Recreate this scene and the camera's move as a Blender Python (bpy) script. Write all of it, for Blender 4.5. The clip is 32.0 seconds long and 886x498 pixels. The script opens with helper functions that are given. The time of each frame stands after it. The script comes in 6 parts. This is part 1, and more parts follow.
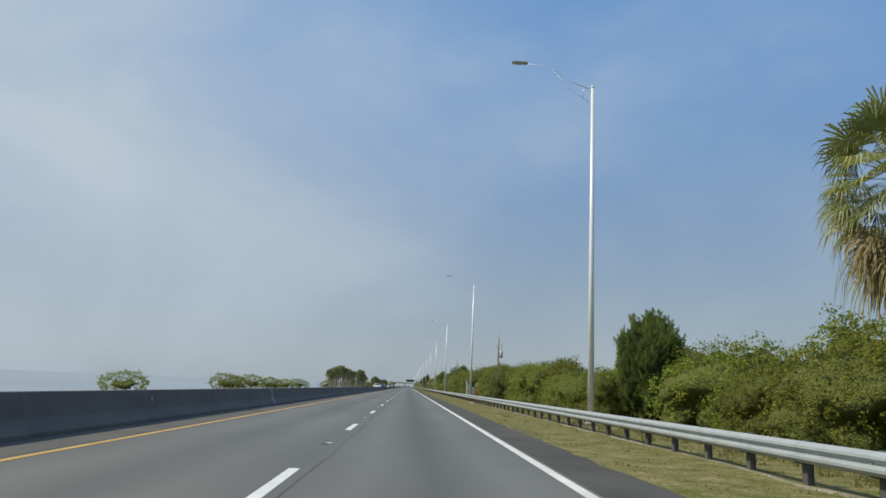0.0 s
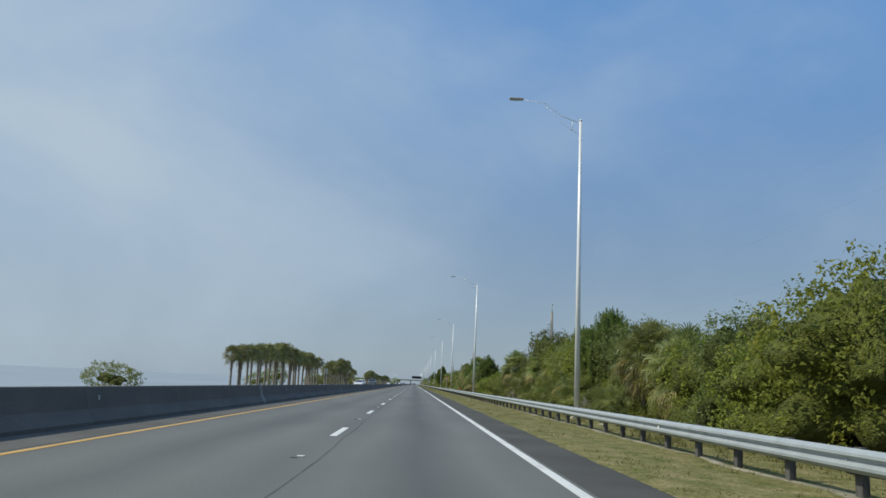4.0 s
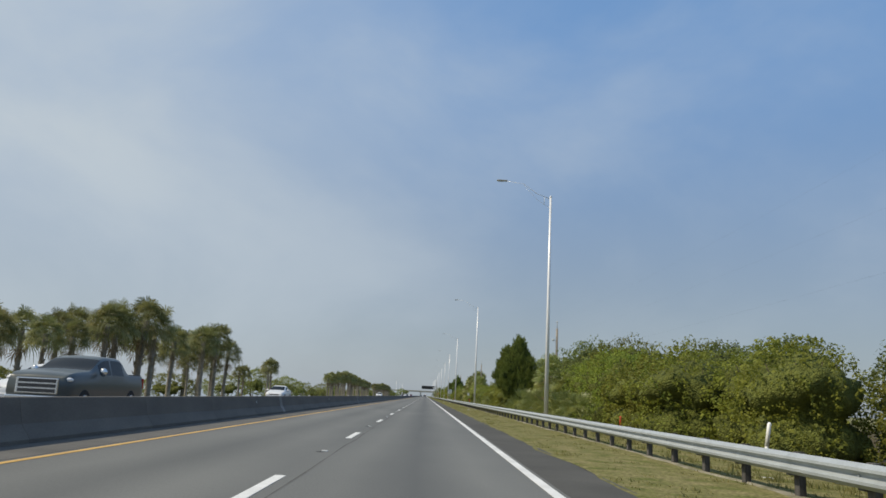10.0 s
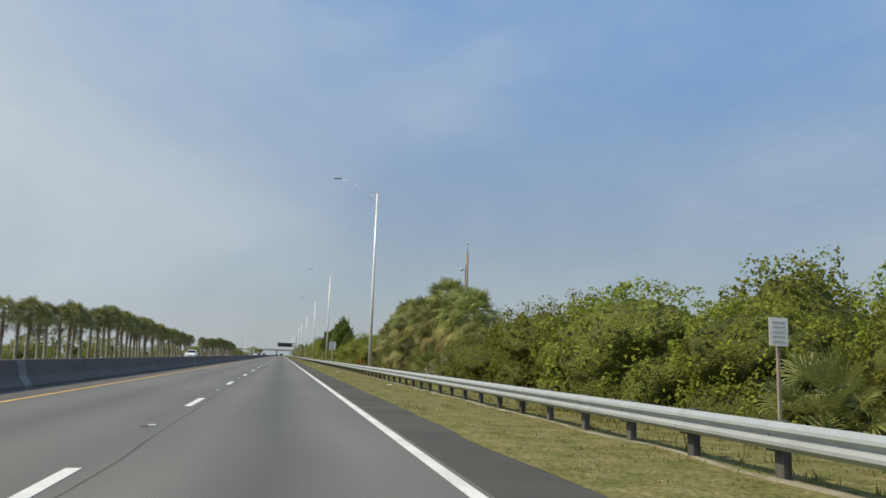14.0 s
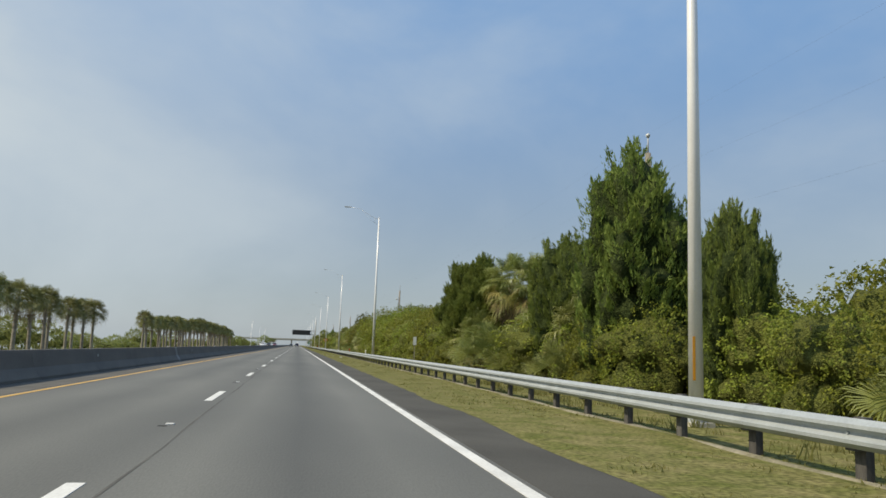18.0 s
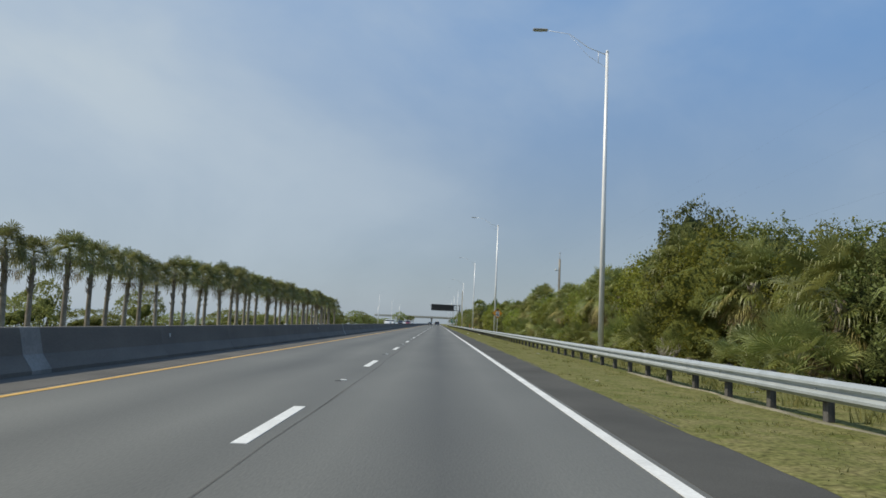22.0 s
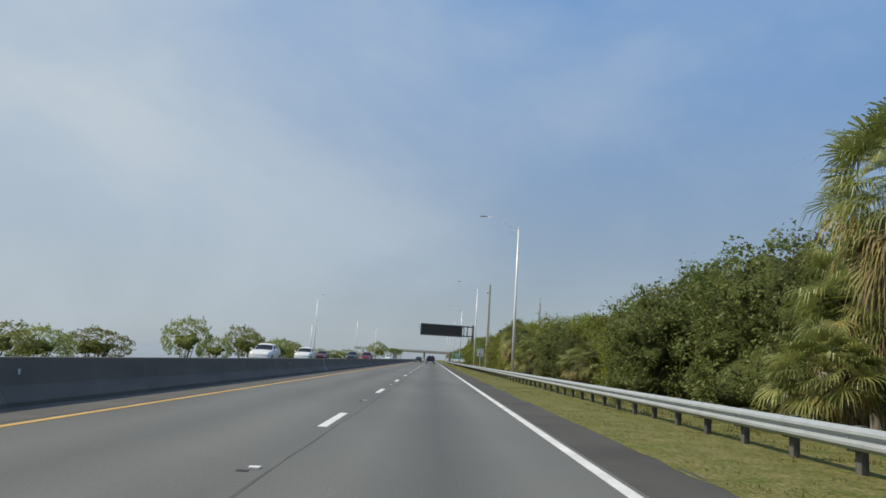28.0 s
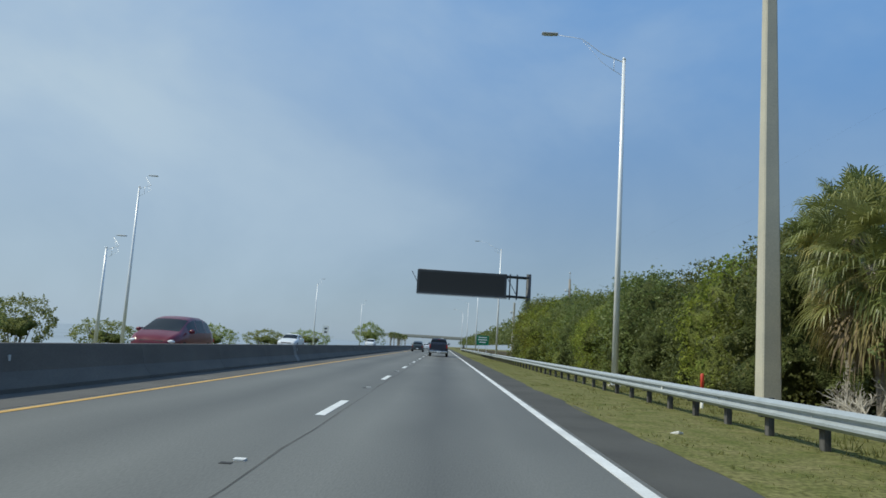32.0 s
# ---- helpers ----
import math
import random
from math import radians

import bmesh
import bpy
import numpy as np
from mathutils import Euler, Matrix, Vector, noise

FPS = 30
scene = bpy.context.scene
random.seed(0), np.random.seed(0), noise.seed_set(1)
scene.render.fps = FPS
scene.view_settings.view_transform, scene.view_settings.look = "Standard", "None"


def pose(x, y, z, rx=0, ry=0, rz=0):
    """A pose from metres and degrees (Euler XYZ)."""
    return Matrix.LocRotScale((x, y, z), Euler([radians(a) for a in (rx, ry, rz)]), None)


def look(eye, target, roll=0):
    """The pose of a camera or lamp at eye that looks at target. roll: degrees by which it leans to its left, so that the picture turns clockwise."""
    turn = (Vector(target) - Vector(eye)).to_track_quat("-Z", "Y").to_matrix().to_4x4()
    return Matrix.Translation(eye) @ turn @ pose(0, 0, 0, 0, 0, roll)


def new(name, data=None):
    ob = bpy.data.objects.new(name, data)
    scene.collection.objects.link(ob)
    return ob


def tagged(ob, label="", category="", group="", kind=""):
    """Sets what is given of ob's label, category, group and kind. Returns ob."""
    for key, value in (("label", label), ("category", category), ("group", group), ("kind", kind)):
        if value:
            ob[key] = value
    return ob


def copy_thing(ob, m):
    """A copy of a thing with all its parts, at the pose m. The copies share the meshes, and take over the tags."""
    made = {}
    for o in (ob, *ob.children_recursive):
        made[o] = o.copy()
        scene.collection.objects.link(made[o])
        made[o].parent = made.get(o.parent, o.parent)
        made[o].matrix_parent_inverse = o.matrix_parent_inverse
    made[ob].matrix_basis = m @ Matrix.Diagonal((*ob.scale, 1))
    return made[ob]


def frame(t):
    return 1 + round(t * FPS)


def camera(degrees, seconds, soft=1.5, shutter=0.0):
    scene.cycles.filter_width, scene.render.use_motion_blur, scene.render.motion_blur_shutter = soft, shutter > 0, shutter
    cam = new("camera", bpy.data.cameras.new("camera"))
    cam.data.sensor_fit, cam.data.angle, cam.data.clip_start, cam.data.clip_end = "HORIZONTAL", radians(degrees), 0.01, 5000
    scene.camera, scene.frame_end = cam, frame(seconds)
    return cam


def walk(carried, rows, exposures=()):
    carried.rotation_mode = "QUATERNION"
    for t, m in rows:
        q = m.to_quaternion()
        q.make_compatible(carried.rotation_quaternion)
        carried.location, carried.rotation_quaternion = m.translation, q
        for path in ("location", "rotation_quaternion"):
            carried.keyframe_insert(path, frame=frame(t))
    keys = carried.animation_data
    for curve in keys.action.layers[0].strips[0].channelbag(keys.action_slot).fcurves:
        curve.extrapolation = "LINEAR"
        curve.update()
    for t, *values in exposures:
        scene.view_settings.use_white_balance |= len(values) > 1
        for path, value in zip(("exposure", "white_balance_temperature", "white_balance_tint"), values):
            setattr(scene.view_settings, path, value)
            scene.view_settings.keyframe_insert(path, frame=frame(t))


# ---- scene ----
# ---- camera and its way: t, x, y, yaw, pitch, roll ----
FOV = 61.17
EYE = 1.166
cam = camera(FOV, 32.0, soft=1.6)
PATH = (
    (0, -0.34, -7.61, -2.61, 10.49, -2.40),
    (0.5, -0.35, 8.14, -2.47, 10.41, -2.43),
    (1, -0.37, 23.88, -2.43, 10.43, -2.46),
    (1.5, -0.37, 39.60, -2.35, 10.41, -2.65),
    (2, -0.37, 55.28, -2.28, 10.30, -2.84),
    (2.5, -0.37, 70.94, -2.18, 10.30, -2.84),
    (4.5, -0.05, 133.20, -2.13, 10.30, -2.57),
    (5, 0.05, 148.64, -2.08, 10.41, -2.48),
    (5.5, 0.10, 164.08, -1.99, 10.31, -2.51),
    (6, 0.15, 179.44, -2.00, 10.40, -2.55),
    (6.5, 0.16, 194.61, -1.90, 10.35, -2.60),
    (7, 0.17, 209.67, -1.80, 10.29, -2.46),
    (7.5, 0.14, 224.80, -1.71, 10.39, -2.55),
    (8, 0.12, 239.69, -1.51, 10.49, -2.64),
    (8.5, 0.14, 253.95, -1.47, 10.68, -2.52),
    (9, 0.17, 268.09, -1.43, 10.97, -2.50),
    (9.5, 0.13, 282.61, -1.33, 11.06, -2.70),
    (10, 0.09, 297.14, -1.33, 11.14, -2.80),
    (10.5, 0.13, 311.42, -1.31, 11.10, -2.78),
    (11, 0.18, 325.60, -1.29, 10.75, -2.76),
    (11.5, 0.14, 339.72, -6.74, 6.10, 0.60),
    (12, 0.10, 353.81, -11.48, 6.44, 0.07),
    (12.5, 0.09, 367.97, -12.34, 6.86, -1.22),
    (13, 0.07, 382.02, -12.39, 7.98, -1.80),
    (13.5, 0.08, 395.74, -12.10, 8.36, -1.90),
    (14, 0.09, 409.44, -12.01, 8.43, -1.89),
    (14.5, 0.10, 423.40, -11.67, 8.25, -0.73),
    (15, 0.11, 437.44, -10.83, 8.17, -0.18),
    (15.5, 0.11, 451.60, -10.63, 8.17, -0.48),
    (17.5, -0.15, 507.64, -10.50, 9.51, -1.81),
    (18, -0.15, 520.64, -10.92, 7.66, -1.97),
    (18.5, -0.14, 534.35, -13.45, 3.74, -2.10),
    (19, -0.13, 548.14, -14.38, 3.22, -2.53),
    (19.5, -0.16, 561.20, -13.48, 4.48, -1.72),
    (20, -0.18, 574.20, -11.07, 7.43, -2.92),
    (20.5, -0.16, 587.70, -3.07, 9.84, -2.09),
    (21, -0.13, 601.18, 0.34, 9.05, -2.46),
    (21.5, -0.10, 614.18, 1.27, 6.16, -2.34),
    (22, -0.07, 627.03, -0.39, 5.68, -2.52),
    (22.5, -0.07, 639.86, -0.52, 5.67, -2.07),
    (23, -0.06, 652.83, -0.45, 5.66, -2.22),
    (23.5, -0.08, 666.28, -0.31, 5.73, -2.09),
    (24, -0.09, 679.76, -0.16, 5.60, -1.86),
    (24.5, -0.09, 692.81, -0.06, 5.60, -1.86),
    (26.5, -0.17, 742.82, -0.18, 6.86, -1.57),
    (27, -0.17, 755.27, -0.28, 7.86, -2.07),
    (27.5, -0.16, 767.77, -0.26, 8.04, -2.68),
    (28, -0.15, 780.25, -0.84, 8.41, -3.39),
    (28.5, -0.17, 792.71, -1.01, 8.20, -3.44),
    (29, -0.19, 805.11, -1.09, 8.09, -3.28),
    (29.5, -0.19, 817.38, -1.01, 7.91, -3.35),
    (30, -0.19, 829.57, -0.93, 7.83, -3.51),
    (30.5, -0.13, 841.68, -0.59, 7.57, -3.11),
    (31, -0.07, 853.78, -0.54, 7.50, -3.40),
    (31.5, -0.04, 866.01, -0.28, 7.58, -3.56),
    (32, -0.01, 878.28, -0.02, 7.36, -3.42),
)

walk(cam, [(t, pose(x, y, EYE, 90 + pitch, roll, yaw)) for t, x, y, yaw, pitch, roll in PATH],
     exposures=((0.0, 0.0, 6650, 7), (1.0, -0.03, 6400, 6), (2.0, -0.12, 6180, 5), (5.0, -0.06, 6350, 6), (7.0, 0.0, 6750, 8), (9.0, 0.0, 6900, 10), (11.0, 0.03, 6850, 9), (12.0, 0.17, 7150, 9),
                (13.0, 0.14, 7000, 7), (14.0, 0.12, 7100, 9), (15.0, 0.14, 7100, 9), (19.0, 0.16, 7150, 8), (20.0, 0.12, 6850, 8), (21.0, -0.02, 6600, 7), (24.0, 0.0, 6750, 9), (27.5, 0.04, 6800, 9), (29.0, 0.0, 6650, 8), (30.0, -0.04, 6480, 6),
                (31.0, 0.0, 6300, 6), (32.0, -0.04, 6050, 3)))

# ---- world and sun ----
SUN_EL, SUN_AZ = 48.0, -97.0          # azimuth clockwise from +y: left of the road, a little behind
world = bpy.data.worlds.new("sky")
scene.world = world
world.use_nodes = True
wt = world.node_tree
wt.nodes.clear()


def wn(kind, **kw):
    n = wt.nodes.new(kind)
    for k, v in kw.items():
        n.inputs[k].default_value = v
    return n


sky = wt.nodes.new("ShaderNodeTexSky")
sky.sky_type = "NISHITA"
sky.sun_disc = False
sky.sun_elevation = radians(SUN_EL)
sky.sun_rotation = radians(SUN_AZ)
sky.air_density, sky.dust_density, sky.ozone_density = 1.0, 0.9, 1.5
coord = wt.nodes.new("ShaderNodeTexCoord")
# thin veils of cloud over the blue, haze low down, glare on the sun's side
stretch = wt.nodes.new("ShaderNodeMapping")
stretch.inputs["Scale"].default_value = (1.0, 0.8, 1.5)
stretch.inputs["Rotation"].default_value = (0.2, 0.9, 0.4)
veil = wn("ShaderNodeTexNoise", Scale=2.3, Detail=6.0, Roughness=0.52, Distortion=0.25)
side = wt.nodes.new("ShaderNodeSeparateXYZ")


def ranged(src, a, b, c, d):
    n = wt.nodes.new("ShaderNodeMapRange")
    n.interpolation_type = "SMOOTHSTEP"
    for key, value in zip(("From Min", "From Max", "To Min", "To Max"), (a, b, c, d)):
        n.inputs[key].default_value = value
    wt.links.new(src, n.inputs["Value"])
    return n.outputs[0]


def blended(fac, a, b):
    n = wt.nodes.new("ShaderNodeMix")
    n.data_type = "RGBA"
    for key, value in (("Factor", fac), ("A", a), ("B", b)):
        if isinstance(value, (tuple, float)):
            n.inputs[key].default_value = value
        else:
            wt.links.new(value, n.inputs[key])
    return n.outputs["Result"]


def summed(a, b):
    n = wt.nodes.new("ShaderNodeMath")
    n.operation, n.use_clamp = "ADD", True
    wt.links.new(a, n.inputs[0]); wt.links.new(b, n.inputs[1])
    return n.outputs[0]


L = wt.links.new
L(coord.outputs["Generated"], stretch.inputs["Vector"]); L(stretch.outputs[0], veil.inputs["Vector"])
L(coord.outputs["Generated"], side.inputs[0])
high = ranged(side.outputs["Z"], 0.02, 0.48, 0.0, 1.0)
air = blended(high, (3.05, 3.80, 4.80, 1.0), (1.70, 3.72, 7.5, 1.0))
clear = blended(0.72, sky.outputs[0], air)
glare = wt.nodes.new("ShaderNodeMath")
glare.operation = "MULTIPLY"
L(ranged(side.outputs["X"], 0.25, -0.70, 0.0, 0.78), glare.inputs[0]); L(ranged(side.outputs["Z"], 0.0, 0.34, 0.45, 1.0), glare.inputs[1])
thick = summed(ranged(veil.outputs["Fac"], 0.38, 0.76, 0.0, 0.48), glare.outputs[0])
veiled = blended(thick, clear, (5.15, 6.05, 7.05, 1.0))
back = wn("ShaderNodeBackground", Strength=0.095)
wout = wt.nodes.new("ShaderNodeOutputWorld")
L(veiled, back.inputs["Color"]); L(back.outputs[0], wout.inputs["Surface"])

lamp = bpy.data.lights.new("sun", "SUN")
lamp.energy, lamp.angle, lamp.color = 3.6, radians(1.0), (1.0, 0.91, 0.74)
sun = new("sun", lamp)
az, el = radians(SUN_AZ), radians(SUN_EL)
sun.matrix_world = look((-60, 60, 90), (-60 - math.sin(az) * math.cos(el), 60 - math.cos(az) * math.cos(el), 90 - math.sin(el)))


# ---- materials ----
def material(name, base, rough=0.6, metal=0.0, vary=0.12, scale=6.0, fine=60.0, bump=0.15, second=None,
             island=0.0, per_object=0.0, through_light=0.0, stretch_to=(1, 1, 1), spec=0.5, skew=1.0):
    """A two-scale procedural surface: large stains, fine grain and relief."""
    m = bpy.data.materials.new(name)
    m.use_nodes = True
    t = m.node_tree
    n, l = t.nodes, t.links.new
    p = n["Principled BSDF"]
    tc = n.new("ShaderNodeTexCoord")
    mp = n.new("ShaderNodeMapping")
    mp.inputs["Scale"].default_value = stretch_to
    l(tc.outputs["Object"], mp.inputs["Vector"])
    big = n.new("ShaderNodeTexNoise")
    big.inputs["Scale"].default_value, big.inputs["Detail"].default_value = scale, 4
    grain = n.new("ShaderNodeTexNoise")
    grain.inputs["Scale"].default_value, grain.inputs["Detail"].default_value = fine, 3
    l(mp.outputs[0], big.inputs["Vector"]); l(mp.outputs[0], grain.inputs["Vector"])
    other = second or tuple(c * (1 - 2.2 * vary) for c in base)
    mx = n.new("ShaderNodeMix"); mx.data_type = "RGBA"
    mx.inputs["A"].default_value, mx.inputs["B"].default_value = (*base, 1), (*other, 1)
    rp = n.new("ShaderNodeMapRange")
    rp.inputs["From Min"].default_value, rp.inputs["From Max"].default_value = 0.32, 0.68
    l(big.outputs["Fac"], rp.inputs["Value"])
    fac = rp.outputs[0]
    if island:
        geo = n.new("ShaderNodeNewGeometry")
        a = n.new("ShaderNodeMix"); a.data_type = "FLOAT"; a.inputs["Factor"].default_value = island
        l(fac, a.inputs["A"]); l(geo.outputs["Random Per Island"], a.inputs["B"])
        fac = a.outputs["Result"]
    if skew != 1.0:
        pw = n.new("ShaderNodeMath"); pw.operation = "POWER"; pw.use_clamp = True; pw.inputs[1].default_value = skew
        l(fac, pw.inputs[0]); fac = pw.outputs[0]
    l(fac, mx.inputs["Factor"])
    hv = n.new("ShaderNodeHueSaturation")
    gm = n.new("ShaderNodeMapRange")
    gm.inputs["To Min"].default_value, gm.inputs["To Max"].default_value = 1 - vary, 1 + vary
    gm.inputs["From Min"].default_value, gm.inputs["From Max"].default_value = 0.3, 0.7
    l(grain.outputs["Fac"], gm.inputs["Value"])
    val = gm.outputs[0]
    if per_object:
        oi = n.new("ShaderNodeObjectInfo")
        om = n.new("ShaderNodeMapRange")
        om.inputs["To Min"].default_value, om.inputs["To Max"].default_value = 1 - per_object, 1 + per_object
        l(oi.outputs["Random"], om.inputs["Value"])
        mu = n.new("ShaderNodeMath"); mu.operation = "MULTIPLY"
        l(val, mu.inputs[0]); l(om.outputs[0], mu.inputs[1])
        val = mu.outputs[0]
        hm = n.new("ShaderNodeMapRange")
        hm.inputs["To Min"].default_value, hm.inputs["To Max"].default_value = 0.5 - per_object * 0.08, 0.5 + per_object * 0.05
        l(oi.outputs["Random"], hm.inputs["Value"]); l(hm.outputs[0], hv.inputs["Hue"])
    l(val, hv.inputs["Value"]); l(mx.outputs["Result"], hv.inputs["Color"])
    l(hv.outputs[0], p.inputs["Base Color"])
    p.inputs["Roughness"].default_value, p.inputs["Metallic"].default_value = rough, metal
    p.inputs["Specular IOR Level"].default_value = spec
    if bump:
        b = n.new("ShaderNodeBump")
        b.inputs["Strength"].default_value, b.inputs["Distance"].default_value = bump, 0.02
        l(grain.outputs["Fac"], b.inputs["Height"]); l(b.outputs[0], p.inputs["Normal"])
    if through_light:
        tr = n.new("ShaderNodeBsdfTranslucent")
        l(hv.outputs[0], tr.inputs["Color"])
        ms = n.new("ShaderNodeMixShader"); ms.inputs[0].default_value = through_light
        l(p.outputs[0], ms.inputs[1]); l(tr.outputs[0], ms.inputs[2])
        l(ms.outputs[0], n["Material Output"].inputs["Surface"])
    return m


def banded_asphalt(name, base, bands):
    """Asphalt with worn wheel paths and a darker oil strip along the lanes (x across the road)."""
    m = material(name, base, rough=0.66, vary=0.10, scale=0.35, fine=45, bump=0.2, spec=0.5, stretch_to=(1, 0.25, 1))
    n, l = m.node_tree.nodes, m.node_tree.links.new
    p = n["Principled BSDF"]
    src = p.inputs["Base Color"].links[0].from_socket
    tc = n.new("ShaderNodeTexCoord"); sx = n.new("ShaderNodeSeparateXYZ")
    l(tc.outputs["Object"], sx.inputs[0])
    wob = n.new("ShaderNodeTexNoise"); wob.inputs["Scale"].default_value = 0.12; wob.inputs["Detail"].default_value = 3
    l(tc.outputs["Object"], wob.inputs["Vector"])
    wm = n.new("ShaderNodeMapRange"); wm.inputs["To Min"].default_value, wm.inputs["To Max"].default_value = -0.35, 0.35
    l(wob.outputs["Fac"], wm.inputs["Value"])
    ad = n.new("ShaderNodeMath"); ad.operation = "ADD"
    l(sx.outputs["X"], ad.inputs[0]); l(wm.outputs[0], ad.inputs[1])
    norm = n.new("ShaderNodeMapRange"); norm.inputs["From Min"].default_value, norm.inputs["From Max"].default_value = -7, 3.2
    l(ad.outputs[0], norm.inputs["Value"])
    cr = n.new("ShaderNodeValToRGB")
    e = cr.color_ramp.elements
    e[0].position, e[0].color = 0.0, (bands[0][1],) * 3 + (1,)
    e[1].position, e[1].color = 1.0, (bands[-1][1],) * 3 + (1,)
    for x, v in bands[1:-1]:
        k = e.new((x + 7) / 10.2); k.color = (v, v, v, 1)
    l(norm.outputs[0], cr.inputs["Fac"])
    mul = n.new("ShaderNodeMix"); mul.data_type = "RGBA"; mul.blend_type = "MULTIPLY"; mul.inputs["Factor"].default_value = 1
    l(src, mul.inputs["A"]); l(cr.outputs["Color"], mul.inputs["B"])
    l(mul.outputs["Result"], p.inputs["Base Color"])
    return m


M_ROAD = banded_asphalt("asphalt_lane", (0.150, 0.149, 0.134), ((-7, .9), (-5.6, .88), (-4.6, 1.06), (-3.7, .78), (-2.8, 1.06), (-1.9, .86), (-0.95, 1.08), (0.0, .68), (0.95, 1.08), (1.9, .92), (3.2, .9)))
M_SHOULDER = material("asphalt_shoulder", (0.094, 0.092, 0.085), rough=0.9, vary=0.14, scale=0.5, fine=50, bump=0.3, spec=0.25)
M_INNER = material("inner_shoulder", (0.135, 0.130, 0.120), rough=0.9, vary=0.12, scale=0.6, fine=45, bump=0.25, spec=0.25)
M_PATCH = material("fresh_concrete", (0.26, 0.255, 0.24), rough=0.9, vary=0.12, scale=1.2, fine=20, second=(0.17, 0.165, 0.155), bump=0.2)
M_JOINT = material("asphalt_joint", (0.122, 0.119, 0.108), rough=0.9, vary=0.2, scale=1, fine=30)
M_TAR = material("old_adhesive", (0.045, 0.044, 0.042), rough=0.8, vary=0.2, scale=8, fine=40)
M_WHITE = material("road_white", (0.78, 0.78, 0.76), rough=0.6, vary=0.09, scale=1.2, fine=25, second=(0.6, 0.6, 0.58), bump=0.1)
M_YELLOW = material("road_yellow", (0.68, 0.41, 0.10), rough=0.6, vary=0.1, scale=1.2, fine=25, second=(0.55, 0.32, 0.08), bump=0.1)
M_BARRIER = material("barrier_concrete", (0.166, 0.149, 0.128), rough=0.9, vary=0.08, scale=0.55, fine=18, second=(0.112, 0.101, 0.088), bump=0.08, stretch_to=(1, .6, 2.2))
M_GRASS = material("grass_soil", (0.110, 0.122, 0.034), rough=1.0, vary=0.5, scale=1.7, fine=14, second=(0.240, 0.205, 0.100), bump=0.6, spec=0.1)
M_BLADE = material("grass_blade", (0.185, 0.200, 0.060), rough=0.8, vary=0.2, scale=0.8, fine=5, second=(0.36, 0.31, 0.14), island=0.6, bump=0, through_light=0.6, spec=0.1)


def drier_at_first(m, y0, y1, least):
    """The dry share of the grass falls along the road, from y0 to y1."""
    n, l = m.node_tree.nodes, m.node_tree.links.new
    mx = [q for q in n if q.bl_idname == "ShaderNodeMix" and q.data_type == "RGBA"][0]
    src = mx.inputs["Factor"].links[0].from_socket
    tc = n.new("ShaderNodeTexCoord"); sx = n.new("ShaderNodeSeparateXYZ"); mr = n.new("ShaderNodeMapRange"); mu = n.new("ShaderNodeMath")
    mu.operation = "MULTIPLY"
    for key, value in zip(("From Min", "From Max", "To Min", "To Max"), (y0, y1, 1.0, least)):
        mr.inputs[key].default_value = value
    l(tc.outputs["Object"], sx.inputs[0]); l(sx.outputs["Y"], mr.inputs["Value"])
    l(src, mu.inputs[0]); l(mr.outputs[0], mu.inputs[1]); l(mu.outputs[0], mx.inputs["Factor"])


drier_at_first(M_GRASS, 250, 640, 0.6)
drier_at_first(M_BLADE, 250, 640, 0.6)
M_SAND = material("sandy_soil", (0.33, 0.30, 0.235), rough=1.0, vary=0.2, scale=1.2, fine=20, second=(0.17, 0.16, 0.10), bump=0.5, spec=0.1)
M_SOIL = material("leaf_litter", (0.115, 0.085, 0.050), rough=1.0, vary=0.3, scale=0.8, fine=18, second=(0.05, 0.05, 0.025), bump=0.6, spec=0.1)
M_GROUND = material("coastal_ground", (0.14, 0.15, 0.06), rough=1.0, vary=0.25, scale=0.05, fine=2, second=(0.2, 0.18, 0.1), bump=0.3, spec=0.1)
M_WATER = material("bay_water", (0.30, 0.345, 0.385), rough=0.4, vary=0.1, scale=0.02, fine=0.8, bump=0.4)
M_STEEL = material("galvanised_steel", (0.385, 0.425, 0.455), rough=0.68, metal=0.15, vary=0.07, scale=1.3, fine=30, second=(0.31, 0.345, 0.37), bump=0.08)
M_POST = material("weathered_post", (0.110, 0.106, 0.102), rough=0.85, vary=0.2, scale=3, fine=30, second=(0.045, 0.043, 0.042), per_object=0.25, stretch_to=(3, 3, 0.6))
M_ALU = material("aluminium_pole", (0.86, 0.865, 0.87), rough=0.36, metal=0.12, vary=0.05, scale=1.0, fine=40, bump=0.03)
M_LUM = material("luminaire_grey", (0.56, 0.58, 0.60), rough=0.5, metal=0.3, vary=0.05)
M_LENS = material("lamp_glass", (0.55, 0.58, 0.58), rough=0.2, vary=0.03)
M_WOOD = material("utility_wood", (0.34, 0.305, 0.25), rough=0.9, vary=0.2, scale=1.4, fine=26, second=(0.24, 0.215, 0.18), stretch_to=(4, 4, 0.4), bump=0.4)
M_CONCRETE = material("pole_concrete", (0.50, 0.47, 0.38), rough=0.85, vary=0.08, scale=1.2, fine=25, second=(0.42, 0.40, 0.34), bump=0.15)
M_FROND = material("palm_frond", (0.140, 0.180, 0.050), rough=0.42, skew=1.5, vary=0.2, scale=1.1, fine=9, second=(0.42, 0.43, 0.145), island=0.7, per_object=0.18, bump=0, through_light=0.36)
